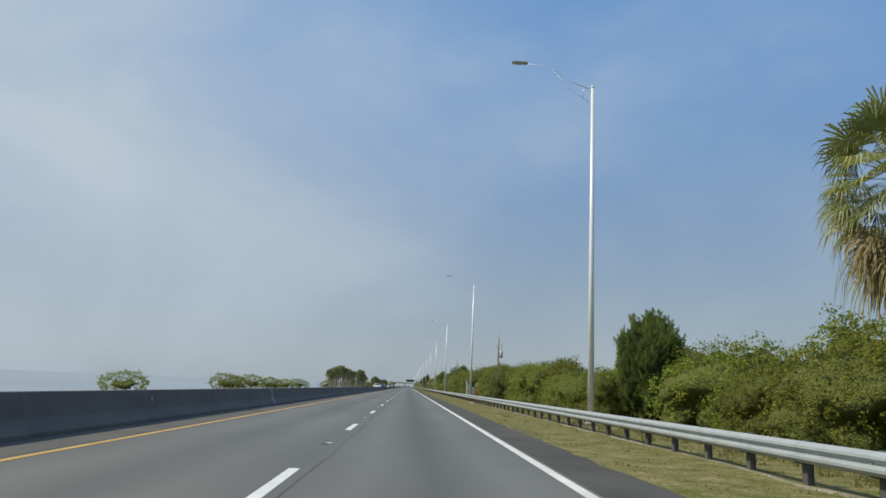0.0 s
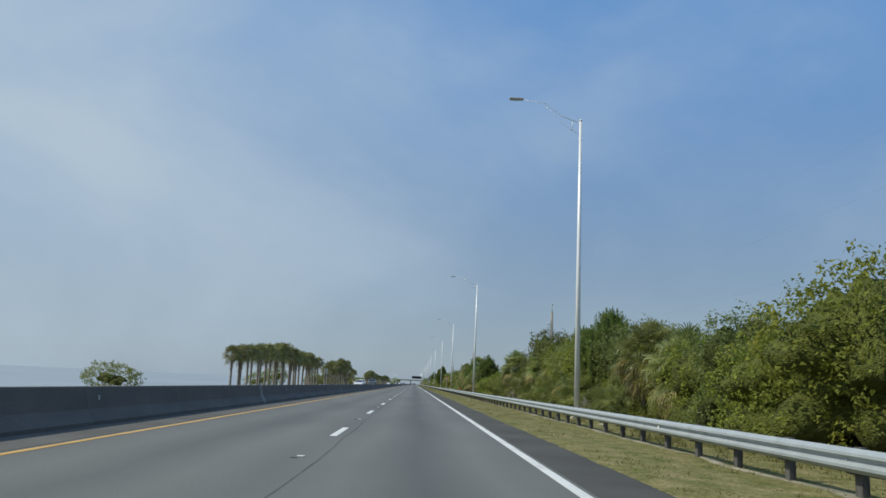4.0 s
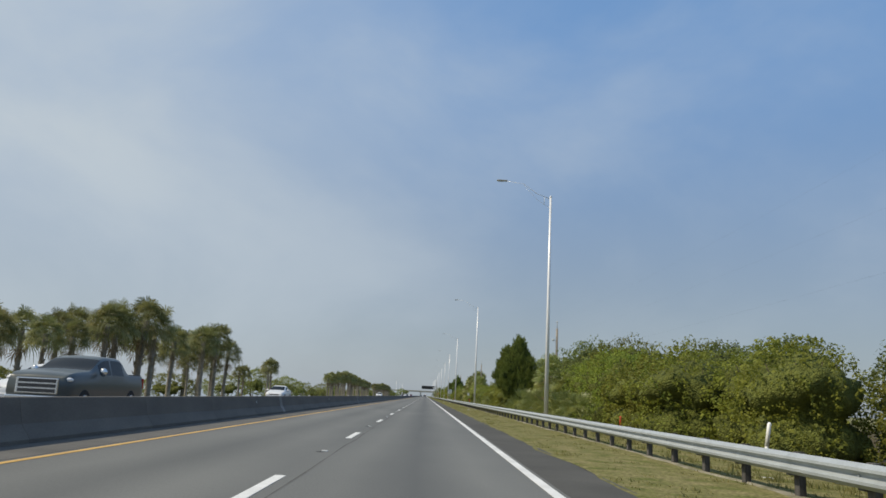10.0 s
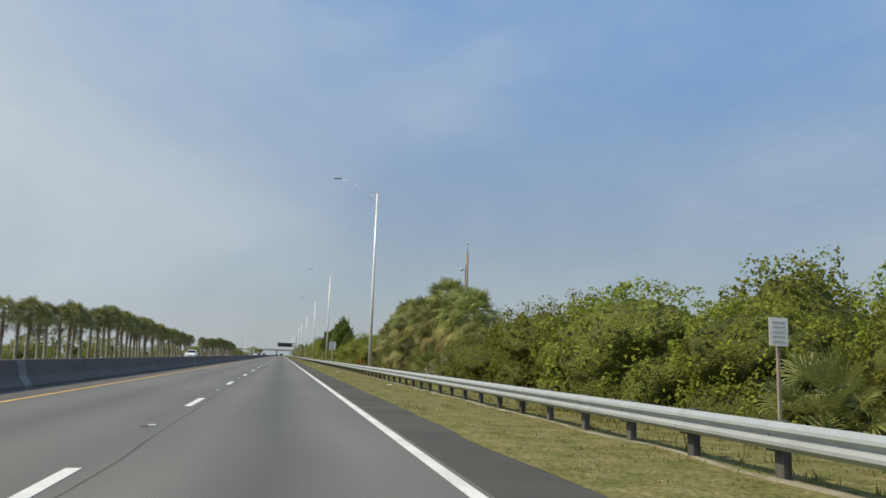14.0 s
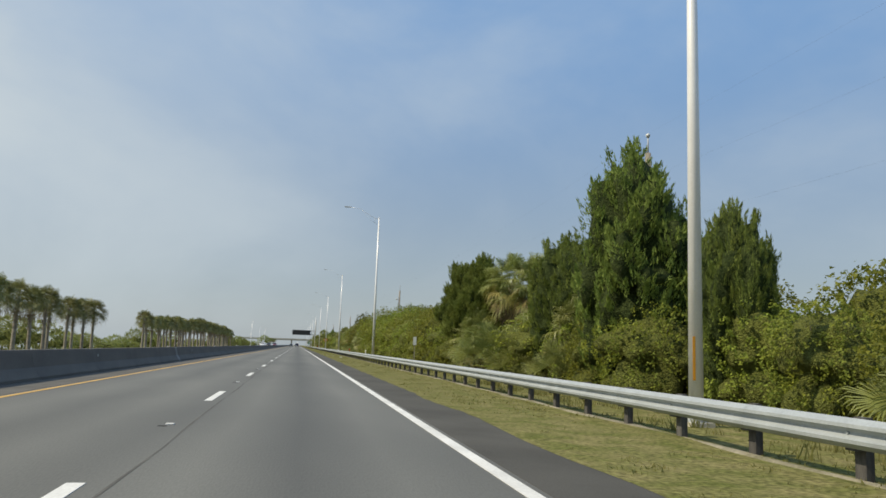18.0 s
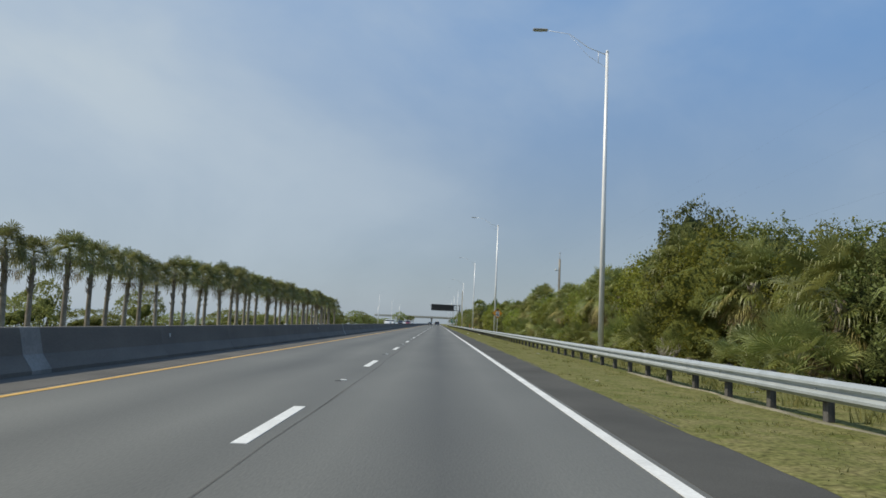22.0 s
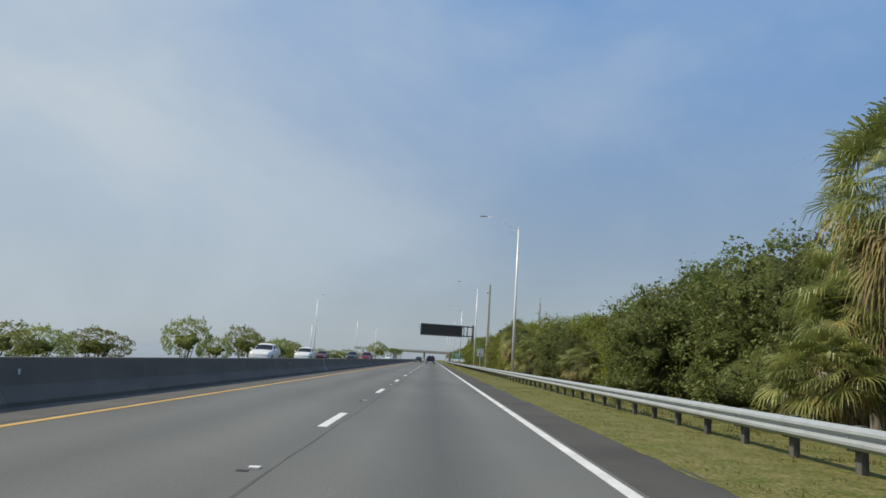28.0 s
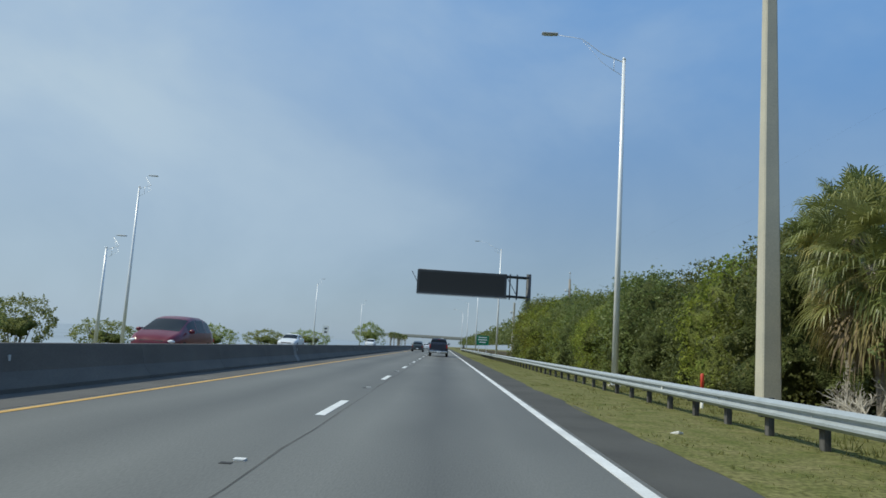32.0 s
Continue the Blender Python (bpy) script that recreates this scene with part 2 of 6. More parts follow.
M_FROND_OLD = material("palm_frond_old", (0.215, 0.200, 0.060), rough=0.6, vary=0.2, scale=1.1, fine=9, second=(0.46, 0.39, 0.15), island=0.8, per_object=0.15, bump=0, through_light=0.34)
M_FROND_L = material("palm_frond_far", (0.135, 0.165, 0.055), rough=0.55, skew=1.5, vary=0.2, scale=1.1, fine=9, second=(0.33, 0.31, 0.12), island=0.55, per_object=0.18, bump=0, through_light=0.34)
M_DEAD = material("dead_frond", (0.30, 0.23, 0.13), rough=0.85, vary=0.25, scale=2, fine=12, second=(0.16, 0.12, 0.07), island=0.6, bump=0, through_light=0.15)
M_TRUNK = material("palm_trunk", (0.31, 0.28, 0.235), rough=0.95, vary=0.22, scale=2.2, fine=14, second=(0.19, 0.165, 0.135), bump=0.6, per_object=0.15)
M_LEAF = material("mangrove_leaf", (0.270, 0.285, 0.044), rough=0.6, vary=0.2, scale=0.7, fine=6, second=(0.150, 0.195, 0.042), island=0.4, per_object=0.34, bump=0, through_light=0.40, spec=0.15)
M_SHORE = material("shore_leaf", (0.30, 0.32, 0.11), rough=0.6, vary=0.2, scale=0.7, fine=6, second=(0.20, 0.235, 0.085), island=0.4, per_object=0.25, bump=0, through_light=0.52, spec=0.15)
M_LEAF_D = material("oak_leaf", (0.112, 0.145, 0.042), rough=0.5, vary=0.2, scale=0.8, fine=6, second=(0.175, 0.195, 0.056), island=0.4, per_object=0.25, bump=0, through_light=0.38, spec=0.3)
M_CEDAR = material("cedar_foliage", (0.135, 0.200, 0.046), rough=0.75, vary=0.2, scale=1.2, fine=7, second=(0.230, 0.285, 0.066), island=0.22, per_object=0.15, bump=0, through_light=0.3, spec=0.25)
M_BARK = material("branch_bark", (0.21, 0.18, 0.145), rough=0.95, vary=0.2, scale=3, fine=22, bump=0.5)
M_DRIFT = material("bleached_wood", (0.46, 0.42, 0.36), rough=0.9, vary=0.15, scale=3, fine=22, bump=0.3)
M_SIGNW = material("sign_white", (0.88, 0.885, 0.87), rough=0.4, vary=0.03, scale=3, fine=30, bump=0.02)
M_SIGNK = material("sign_black", (0.02, 0.02, 0.02), rough=0.5, vary=0.05, bump=0)
M_SIGNO = material("sign_amber", (0.80, 0.36, 0.035), rough=0.4, vary=0.04, scale=3, fine=30, bump=0.02)
M_SIGNG = material("sign_green", (0.01, 0.20, 0.10), rough=0.4, vary=0.05, scale=3, fine=30, bump=0.02)
M_RED = material("marker_red", (0.60, 0.060, 0.030), rough=0.5, vary=0.08, scale=5, fine=30, bump=0.05)
M_DARK = material("dark_metal", (0.060, 0.064, 0.070), rough=0.5, metal=0.3, vary=0.1, scale=1.5, fine=20, bump=0.05)
M_GREYB = material("cabinet_grey", (0.45, 0.46, 0.45), rough=0.6, metal=0.2, vary=0.08, scale=2, fine=20, bump=0.05)
M_CABLE = material("cable", (0.06, 0.06, 0.06), rough=0.7, vary=0.1, bump=0)
M_LITTER = material("litter", (0.7, 0.7, 0.68), rough=0.7, vary=0.1, bump=0.1)
M_REFL = material("marker_reflector", (0.85, 0.85, 0.82), rough=0.25, vary=0.03, bump=0)
M_TYRE = material("tyre_rubber", (0.02, 0.02, 0.02), rough=0.85, vary=0.1)
M_RIM = material("wheel_rim", (0.55, 0.56, 0.57), rough=0.3, metal=0.9, vary=0.05, bump=0)
M_GLASS = material("car_glass", (0.012, 0.015, 0.018), rough=0.06, vary=0.02, bump=0, spec=0.18)
M_TAIL = material("tail_light", (0.38, 0.015, 0.015), rough=0.2, vary=0.03, bump=0)
M_HEAD = material("head_light", (0.80, 0.82, 0.84), rough=0.12, vary=0.03, bump=0)
M_CHROME = material("chrome", (0.72, 0.73, 0.74), rough=0.15, metal=1.0, vary=0.03, bump=0)


def shaded_leaf_mass(name, light, dark, cell=17.0):
    """Close-packed small leaves with shade painted into the cells' own tones, and deep relief."""
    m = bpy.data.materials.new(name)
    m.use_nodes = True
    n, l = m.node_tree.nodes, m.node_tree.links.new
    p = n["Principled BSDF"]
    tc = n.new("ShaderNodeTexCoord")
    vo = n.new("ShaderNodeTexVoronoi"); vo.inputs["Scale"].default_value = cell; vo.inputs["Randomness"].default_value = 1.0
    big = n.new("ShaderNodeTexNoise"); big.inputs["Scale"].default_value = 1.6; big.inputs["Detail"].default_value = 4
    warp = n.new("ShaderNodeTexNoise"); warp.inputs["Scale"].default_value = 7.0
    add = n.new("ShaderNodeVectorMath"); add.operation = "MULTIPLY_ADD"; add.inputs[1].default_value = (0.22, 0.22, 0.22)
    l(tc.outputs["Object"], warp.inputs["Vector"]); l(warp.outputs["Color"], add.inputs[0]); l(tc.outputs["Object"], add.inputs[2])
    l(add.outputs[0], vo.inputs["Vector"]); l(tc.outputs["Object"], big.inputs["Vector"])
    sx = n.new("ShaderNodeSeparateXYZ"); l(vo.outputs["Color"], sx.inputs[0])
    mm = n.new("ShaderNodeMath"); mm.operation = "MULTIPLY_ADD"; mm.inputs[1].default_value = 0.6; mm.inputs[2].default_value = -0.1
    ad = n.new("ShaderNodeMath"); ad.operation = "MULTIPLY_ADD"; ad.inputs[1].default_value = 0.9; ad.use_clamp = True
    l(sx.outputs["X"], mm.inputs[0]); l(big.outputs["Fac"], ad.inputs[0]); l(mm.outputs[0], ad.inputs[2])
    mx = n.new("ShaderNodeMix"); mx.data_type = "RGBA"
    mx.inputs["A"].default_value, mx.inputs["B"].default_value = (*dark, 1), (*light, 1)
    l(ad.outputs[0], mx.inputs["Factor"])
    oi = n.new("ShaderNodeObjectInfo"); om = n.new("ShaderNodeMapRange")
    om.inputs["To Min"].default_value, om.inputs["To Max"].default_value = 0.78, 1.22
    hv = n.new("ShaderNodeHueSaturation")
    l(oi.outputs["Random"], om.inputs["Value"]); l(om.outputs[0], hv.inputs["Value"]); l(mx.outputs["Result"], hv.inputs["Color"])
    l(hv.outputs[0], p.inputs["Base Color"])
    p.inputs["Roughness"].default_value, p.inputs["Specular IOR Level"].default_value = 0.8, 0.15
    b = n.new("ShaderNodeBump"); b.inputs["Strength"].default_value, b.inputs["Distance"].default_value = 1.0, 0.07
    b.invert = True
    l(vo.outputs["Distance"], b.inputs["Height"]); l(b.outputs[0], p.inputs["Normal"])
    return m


# darker than the leaf materials: the shade inside the crowns is painted in
M_SHADED = shaded_leaf_mass("shrub_shaded_leaves", (0.150, 0.166, 0.040), (0.074, 0.092, 0.026))
M_SHADED_D = shaded_leaf_mass("tree_shaded_leaves", (0.098, 0.118, 0.036), (0.046, 0.060, 0.020))
M_SHADED_C = shaded_leaf_mass("cedar_shaded_leaves", (0.060, 0.085, 0.024), (0.028, 0.042, 0.014), 20.0)


def paint(name, base):
    return material(name, base, rough=0.28, vary=0.03, scale=1, fine=8, bump=0, spec=0.6)


P_NAVY = paint("navy_paint", (0.018, 0.024, 0.045))
P_WHITE = paint("white_paint", (0.72, 0.73, 0.74))
P_RED = paint("red_paint", (0.13, 0.008, 0.022))
P_MAROON = paint("maroon_paint", (0.075, 0.010, 0.016))
P_GREY = paint("grey_paint", (0.055, 0.070, 0.076))
P_BLACK = paint("black_paint", (0.03, 0.032, 0.036))


# ---- mesh helpers ----
def mesh_of(name, verts, faces, mats, index=None, smooth=False):
    me = bpy.data.meshes.new(name)
    me.from_pydata(verts, [], faces)
    for m in (mats if isinstance(mats, (list, tuple)) else [mats]):
        me.materials.append(m)
    if index is not None:
        me.polygons.foreach_set("material_index", index)
    if smooth:
        me.polygons.foreach_set("use_smooth", [True] * len(me.polygons))
    me.update()
    return me


def part(name, data, parent, label="", at=(0, 0, 0), turn=None):
    ob = new(name, data)
    ob.parent = parent
    ob.location = at
    if turn:
        ob.rotation_euler = [radians(a) for a in turn]
    if label:
        tagged(ob, label)
    return ob


def root(name, at, label, category, group="", kind="", rz=0.0):
    ob = new(name)
    ob.location = at
    ob.rotation_euler = (0, 0, radians(rz))
    ob.empty_display_size = 0.2
    return tagged(ob, label, category, group, kind)


def box_vf(x0, x1, y0, y1, z0, z1, base=0):
    v = [(x0, y0, z0), (x1, y0, z0), (x1, y1, z0), (x0, y1, z0), (x0, y0, z1), (x1, y0, z1), (x1, y1, z1), (x0, y1, z1)]
    f = [(0, 3, 2, 1), (4, 5, 6, 7), (0, 1, 5, 4), (1, 2, 6, 5), (2, 3, 7, 6), (3, 0, 4, 7)]
    return v, [tuple(i + base for i in q) for q in f]


def box(name, x0, x1, y0, y1, z0, z1, mat, bevel=0.0):
    v, f = box_vf(x0, x1, y0, y1, z0, z1)
    me = mesh_of(name, v, f, mat)
    if bevel:
        bm = bmesh.new(); bm.from_mesh(me)
        bmesh.ops.bevel(bm, geom=bm.edges[:], offset=bevel, segments=2, profile=0.5, affect="EDGES")
        bm.to_mesh(me); bm.free()
    return me


def tube_vf(pts, radii, sides=8, cap=True):
    """A tapered tube along points."""
    verts, faces = [], []
    pts = [Vector(p) for p in pts]
    for i, p in enumerate(pts):
        d = (pts[min(i + 1, len(pts) - 1)] - pts[max(i - 1, 0)]).normalized()
        u = d.orthogonal().normalized() if abs(d.z) < 0.95 else Vector((1, 0, 0))
        u = (u - d * u.dot(d)).normalized()
        w = d.cross(u)
        for k in range(sides):
            a = 2 * math.pi * k / sides
            verts.append(tuple(p + (u * math.cos(a) + w * math.sin(a)) * radii[i]))
    for i in range(len(pts) - 1):
        for k in range(sides):
            a, b = i * sides + k, i * sides + (k + 1) % sides
            faces.append((a, b, b + sides, a + sides))
    if cap:
        faces.append(tuple(range(sides))[::-1])
        n0 = (len(pts) - 1) * sides
        faces.append(tuple(range(n0, n0 + sides)))
    return verts, faces


def tube(name, pts, radii, mat, sides=8, smooth=True):
    v, f = tube_vf(pts, radii, sides)
    me = mesh_of(name, v, f, mat, smooth=smooth)
    for cap in me.polygons[-2:]:
        cap.use_smooth = False
    return me


def joined(name, pieces, mats, index=None, smooth=False):
    """One mesh out of several (verts, faces) lists."""
    V, F, I = [], [], []
    for j, (v, f) in enumerate(pieces):
        b = len(V)
        V += list(v)
        F += [tuple(i + b for i in q) for q in f]
        I += [index[j] if index else 0] * len(f)
    return mesh_of(name, V, F, mats, I, smooth)


def extrude_profile(name, profile, y0, y1, mat, closed=True, smooth=False):
    """A cross-section (x, z) drawn along y."""
    n = len(profile)
    v = [(x, y0, z) for x, z in profile] + [(x, y1, z) for x, z in profile]
    f = [(i, (i + 1) % n, (i + 1) % n + n, i + n) for i in range(n if closed else n - 1)]
    if closed:
        f += [tuple(range(n))[::-1], tuple(range(n, 2 * n))]
    return mesh_of(name, v, f, mat, smooth=smooth)


START, END = -60.0, 1500.0

# ---- the large structure: ground, water, road, verge, barrier ----
v, f = [(-4000, -1500, -1.6), (4000, -1500, -1.6), (4000, 4500, -1.6), (-4000, 4500, -1.6)], [(0, 1, 2, 3)]
tagged(new("ground", mesh_of("ground", v, f, M_GROUND)), "flat coastal land reaching the hazy horizon", "ground", kind="structure")
v = [(-3900, -1400, -1.2), (-29, -1400, -1.2), (-29, 4400, -1.2), (-3900, 4400, -1.2)]
tagged(new("water", mesh_of("water", v, f, M_WATER)), "calm pale bay water beyond the shore bushes", "water", kind="structure")

road = new("road", extrude_profile("road", [(-6.98, -0.30), (3.06, -0.30), (3.06, -0.004), (1.98, 0.0), (-5.75, 0.0), (-6.98, 0.0)], START, END, [M_ROAD]))
tagged(road, "grey asphalt carriageway with two lanes and worn wheel paths", "road", kind="structure")
shoulder_profile = [(1.98, -0.2), (3.04, -0.2), (3.04, 0.004), (1.98, 0.004)]
part("shoulder", extrude_profile("shoulder", shoulder_profile, START, END, M_SHOULDER), road, "darker asphalt shoulder strip")
part("shoulder", extrude_profile("inner_shoulder", [(-6.9, -0.2), (-5.72, -0.2), (-5.72, 0.004), (-6.9, 0.004)], START, END, M_INNER), road, "narrow grey shoulder beside the barrier")
part("edge_line", box("edge_line", 1.755, 1.905, START, END, -0.01, 0.006, M_WHITE), road, "white edge line")
part("edge_line", box("edge_line_yellow", -5.605, -5.485, START, END, -0.01, 0.006, M_YELLOW), road, "yellow edge line")
# wandering sealed joint beside the lane line
rng = random.Random(5)
v, f = [], []
y, k = START, 0
while y < 1000:
    x = -1.60 + 0.05 * math.sin(y * 0.11) + rng.uniform(-0.03, 0.03)
    w = rng.uniform(0.004, 0.020)
    v += [(x - w, y, 0.003), (x + w, y, 0.003)]
    if k:
        f.append((2 * k - 2, 2 * k - 1, 2 * k + 1, 2 * k))
    y += rng.uniform(1.5, 3.5); k += 1
part("sealed_joint", mesh_of("sealed_joint", v, f, M_JOINT), road, "dark tar-sealed lengthwise joint")
dash = box("lane_dash", -0.075, 0.075, 0, 3.048, -0.008, 0.006, M_WHITE)
pad = box("tar_pad", -0.07, 0.04, -0.05, 0.05, -0.004, 0.004, M_TAR, 0.002)
stud = joined("road_stud", [box_vf(-0.055, 0.055, -0.05, 0.05, 0.0, 0.018), box_vf(-0.045, 0.045, -0.056, -0.049, 0.004, 0.016)], [M_WHITE, M_REFL], [0, 1])
for i in range(-4, 110):
    y = i * 12.192
    part("lane_dash", dash, road, at=(-1.83, y, 0))
    if i < 90:
        part("road_stud", stud, road, "small white raised reflective stud" if i == 0 else "", at=(-1.83, y + 7.62, 0.0))
        part("tar_pad", pad, road, "dark square of old adhesive" if i == 0 else "", at=(-1.89, y + 7.42, 0.002))

# right verge: sloping grass between shoulder and bushes
rng = random.Random(11)
xs = [3.0, 3.3, 3.9, 4.8, 5.6, 6.6, 8.0]
STEP = 0.7
ny = int((1000 - START) / STEP)
v, f = [], []
for j in range(ny + 1):
    y = START + j * STEP
    for i, x in enumerate(xs):
        e = 0.16 * noise.noise((0.0, y * 0.22, 3.0)) + 0.11 * noise.noise((5.0, y * 0.9, 3.0)) - 0.05 if i == 0 else 0
        z = -0.012 - 0.018 * max(0, x - 3.4) + 0.03 * noise.noise((x * 0.8, y * 0.3, 0)) * (i > 0)
        v.append((x + e, y, z + (0.018 if i == 0 else 0.02)))
n = len(xs)
for j in range(ny):
    for i in range(n - 1):
        f.append((j * n + i, j * n + i + 1, (j + 1) * n + i + 1, (j + 1) * n + i))
verge = tagged(new("grass_verge", mesh_of("grass_verge", v, f, M_GRASS, smooth=True)), "mown yellow-green grass strip with dry patches", "verge", kind="structure")
v = [(8.0, START, -0.06), (14, START, -0.1), (40, START, -0.1), (40, 1500, -0.1), (14, 1500, -0.1), (8.0, 1500, -0.06), (3.0, 1000, -0.02), (3.0, 1500, -0.02)]
f = [(0, 1, 4, 5), (1, 2, 3, 4)]
tagged(new("woodland_floor", mesh_of("woodland_floor", v, f, M_SOIL)), "brown leaf litter under the roadside bushes", "ground", kind="structure")
tagged(new("far_verge", mesh_of("far_verge", [(3.05, 1000, -0.02), (8.0, 1000, -0.06), (8.0, 1500, -0.06), (3.05, 1500, -0.02)], [(0, 1, 2, 3)], M_GRASS)), "green grass strip further along the road", "verge", kind="structure")
# opposite carriageway and its verge
far_road = new("opposite_road", box("opposite_road", -20.2, -7.62, START, END, -0.3, 0.0, M_ROAD))
tagged(far_road, "grey asphalt carriageway for oncoming traffic", "road", kind="structure")
for x in (-8.6, -19.0):
    part("edge_line", box("edge_line", x - 0.075, x + 0.075, START, END, -0.01, 0.006, M_YELLOW if x > -10 else M_WHITE), far_road)
v = [(-20.2, START, -0.02), (-32, START, -1.55), (-32, END, -1.55), (-20.2, END, -0.02)]
tagged(new("shore_verge", mesh_of("shore_verge", v, [(0, 1, 2, 3)], M_GRASS)), "grass shoulder under the palm rows by the shore", "verge", kind="structure")

# grass blades on the verge, thick near the pavement edge and under the rail
rng = np.random.RandomState(4)
N = 15000
cx, cy = 3.12 + 4.6 * rng.rand(N) ** 1.1, START + 55 + rng.rand(N) * 970
keep = np.sin(cx * 1.7 + cy * 0.21) + np.sin(cy * 0.63 + 1.3) + rng.randn(N) * 0.9 > -1.1
cx, cy = cx[keep], cy[keep]
many = 13
hgt = np.repeat((0.022 + 0.04 * rng.rand(len(cx)) ** 2) * np.where(cx > 5.9, 1.8, 1.0), many)
gx, gy = np.repeat(cx, many), np.repeat(cy, many)
N = len(gx)
gx, gy = gx + rng.randn(N) * 0.10, gy + rng.randn(N) * 0.12
gx = np.maximum(gx, 3.08)
gz = 0.002 - 0.018 * np.maximum(0, gx - 3.4)
ang, w = rng.rand(N) * 6.283, 0.008 + 0.012 * rng.rand(N)
hgt = hgt * (0.5 + 0.8 * rng.rand(N))
V = np.empty((N, 3, 3))
V[:, 0] = np.stack([gx - np.cos(ang) * w, gy - np.sin(ang) * w, gz - 0.01], 1)
V[:, 1] = np.stack([gx + np.cos(ang) * w, gy + np.sin(ang) * w, gz - 0.01], 1)
V[:, 2] = np.stack([gx + rng.randn(N) * 0.03, gy + rng.randn(N) * 0.03, gz + hgt], 1)
tagged(new("verge_grass", mesh_of("verge_grass", V.reshape(-1, 3).tolist(), np.arange(3 * N).reshape(N, 3).tolist(), M_BLADE)), "short mown grass tufts along the guardrail", "grass", kind="stuff")
# taller weeds behind the rail, in clumps
N = 7000
cx, cy = 5.95 + 3.3 * rng.rand(N) ** 0.8, START + 55 + rng.rand(N) * 970
keep = np.sin(cx * 0.9 + cy * 0.11) + np.sin(cy * 0.37 + 0.4) + rng.randn(N) * 0.7 > -0.5
cx, cy = cx[keep], cy[keep]
tall = np.repeat(0.10 + 0.30 * rng.rand(len(cx)) ** 2 + 0.10 * (cx > 8), 16)
cx, cy = np.repeat(cx, 16), np.repeat(cy, 16)
N = len(cx)
bx, by = cx + rng.randn(N) * 0.09, cy + rng.randn(N) * 0.12
bz = -0.012 - 0.018 * (bx - 3.4)
ang, w = rng.rand(N) * 6.283, 0.008 + 0.012 * rng.rand(N)
hh = tall * (0.5 + 0.7 * rng.rand(N))
V = np.empty((N, 3, 3))
V[:, 0] = np.stack([bx - np.cos(ang) * w, by - np.sin(ang) * w, bz], 1)
V[:, 1] = np.stack([bx + np.cos(ang) * w, by + np.sin(ang) * w, bz], 1)
V[:, 2] = np.stack([bx + rng.randn(N) * 0.35 * hh, by + rng.randn(N) * 0.35 * hh, bz + hh], 1)
tagged(new("roadside_weeds", mesh_of("roadside_weeds", V.reshape(-1, 3).tolist(), np.arange(3 * N).reshape(N, 3).tolist(), M_BLADE)), "uncut green weeds between the rail and the bushes", "weeds", kind="stuff")
# bare sandy strip where the mower cannot reach below the rail
v, f, k, y = [], [], 0, START
while y < 650:
    a, b = 5.56 + 0.34 * noise.noise((0.0, y * 0.43, 7.0)), 5.76 + 0.30 * noise.noise((0.0, y * 0.37, 11.0))
    lift = 0.032 - 0.018 * (5.6 - 3.4)
    b = max(b, a + 0.05)
    q = min(0.08, 0.3 * (b - a))
    v += [(a, y, lift - 0.035), (a + q, y, lift - 0.008 + 0.02 * noise.noise((3.0, y * 0.7, 0.0))), (b - q, y, lift - 0.008 + 0.02 * noise.noise((9.0, y * 0.6, 0.0))), (b, y, lift - 0.035)]
    if k:
        f += [(4 * k - 4 + j, 4 * k - 3 + j, 4 * k + 1 + j, 4 * k + j) for j in range(3)]
    y += 0.5; k += 1
part("bare_strip", mesh_of("bare_strip", v, f, M_SAND, smooth=True), verge, "pale sandy strip below the guardrail")

# median barrier, cast in lengths with open joints
profile = [(-7.62, -0.02), (-6.82, -0.02), (-6.82, 0.075), (-7.0, 0.33), (-7.105, 0.775), (-7.12, 0.79), (-7.28, 0.79), (-7.295, 0.775), (-7.44, 0.33), (-7.62, 0.075)]
barrier = root("median_barrier", (0, 0, 0), "stained grey concrete median barrier with sloped faces", "barrier", kind="structure")
seg = extrude_profile("barrier_length", profile, 0.005, 6.091, M_BARRIER)
for i in range(-6, 190):
    part("barrier_length", seg, barrier, at=(0, i * 6.096, 0))
far_seg = extrude_profile("barrier_far_length", profile, 0, END - 190 * 6.096, M_BARRIER)
part("barrier_length", far_seg, barrier, at=(0, 190 * 6.096, 0))

patch = extrude_profile("patch", [(x + (0.004 if x > -7.2 else -0.004), z + (0.003 if z > 0.7 else 0)) for x, z in profile[1:]] + [(-7.62, -0.02)], -0.32, 0.32, M_PATCH)
for i in (-1, 5, 12, 17, 25, 31, 40, 46, 55, 62, 71, 78, 86, 93, 105, 112, 121, 129, 136, 142, 150):
    part("patch", patch, barrier, "paler recast strip over a joint" if i == 5 else "", at=(0, i * 6.096, 0.0))
tab = box("reflector", -0.05, 0.05, -0.06, 0.06, 0.0, 0.045, M_REFL, 0.01)
face_tab = box("face_reflector", -0.012, 0.012, -0.03, 0.03, 0.0, 0.10, M_LENS, 0.004)
for i in range(44):
    part("reflector", tab, barrier, "small white reflector on the crest" if i == 0 else "", at=(-7.2, 4 + i * 24.384, 0.788))
    part("face_reflector", face_tab, barrier, "white reflector on the sloped face" if i == 0 else "", at=(-7.05, 12.8 + i * 24.384, 0.50))

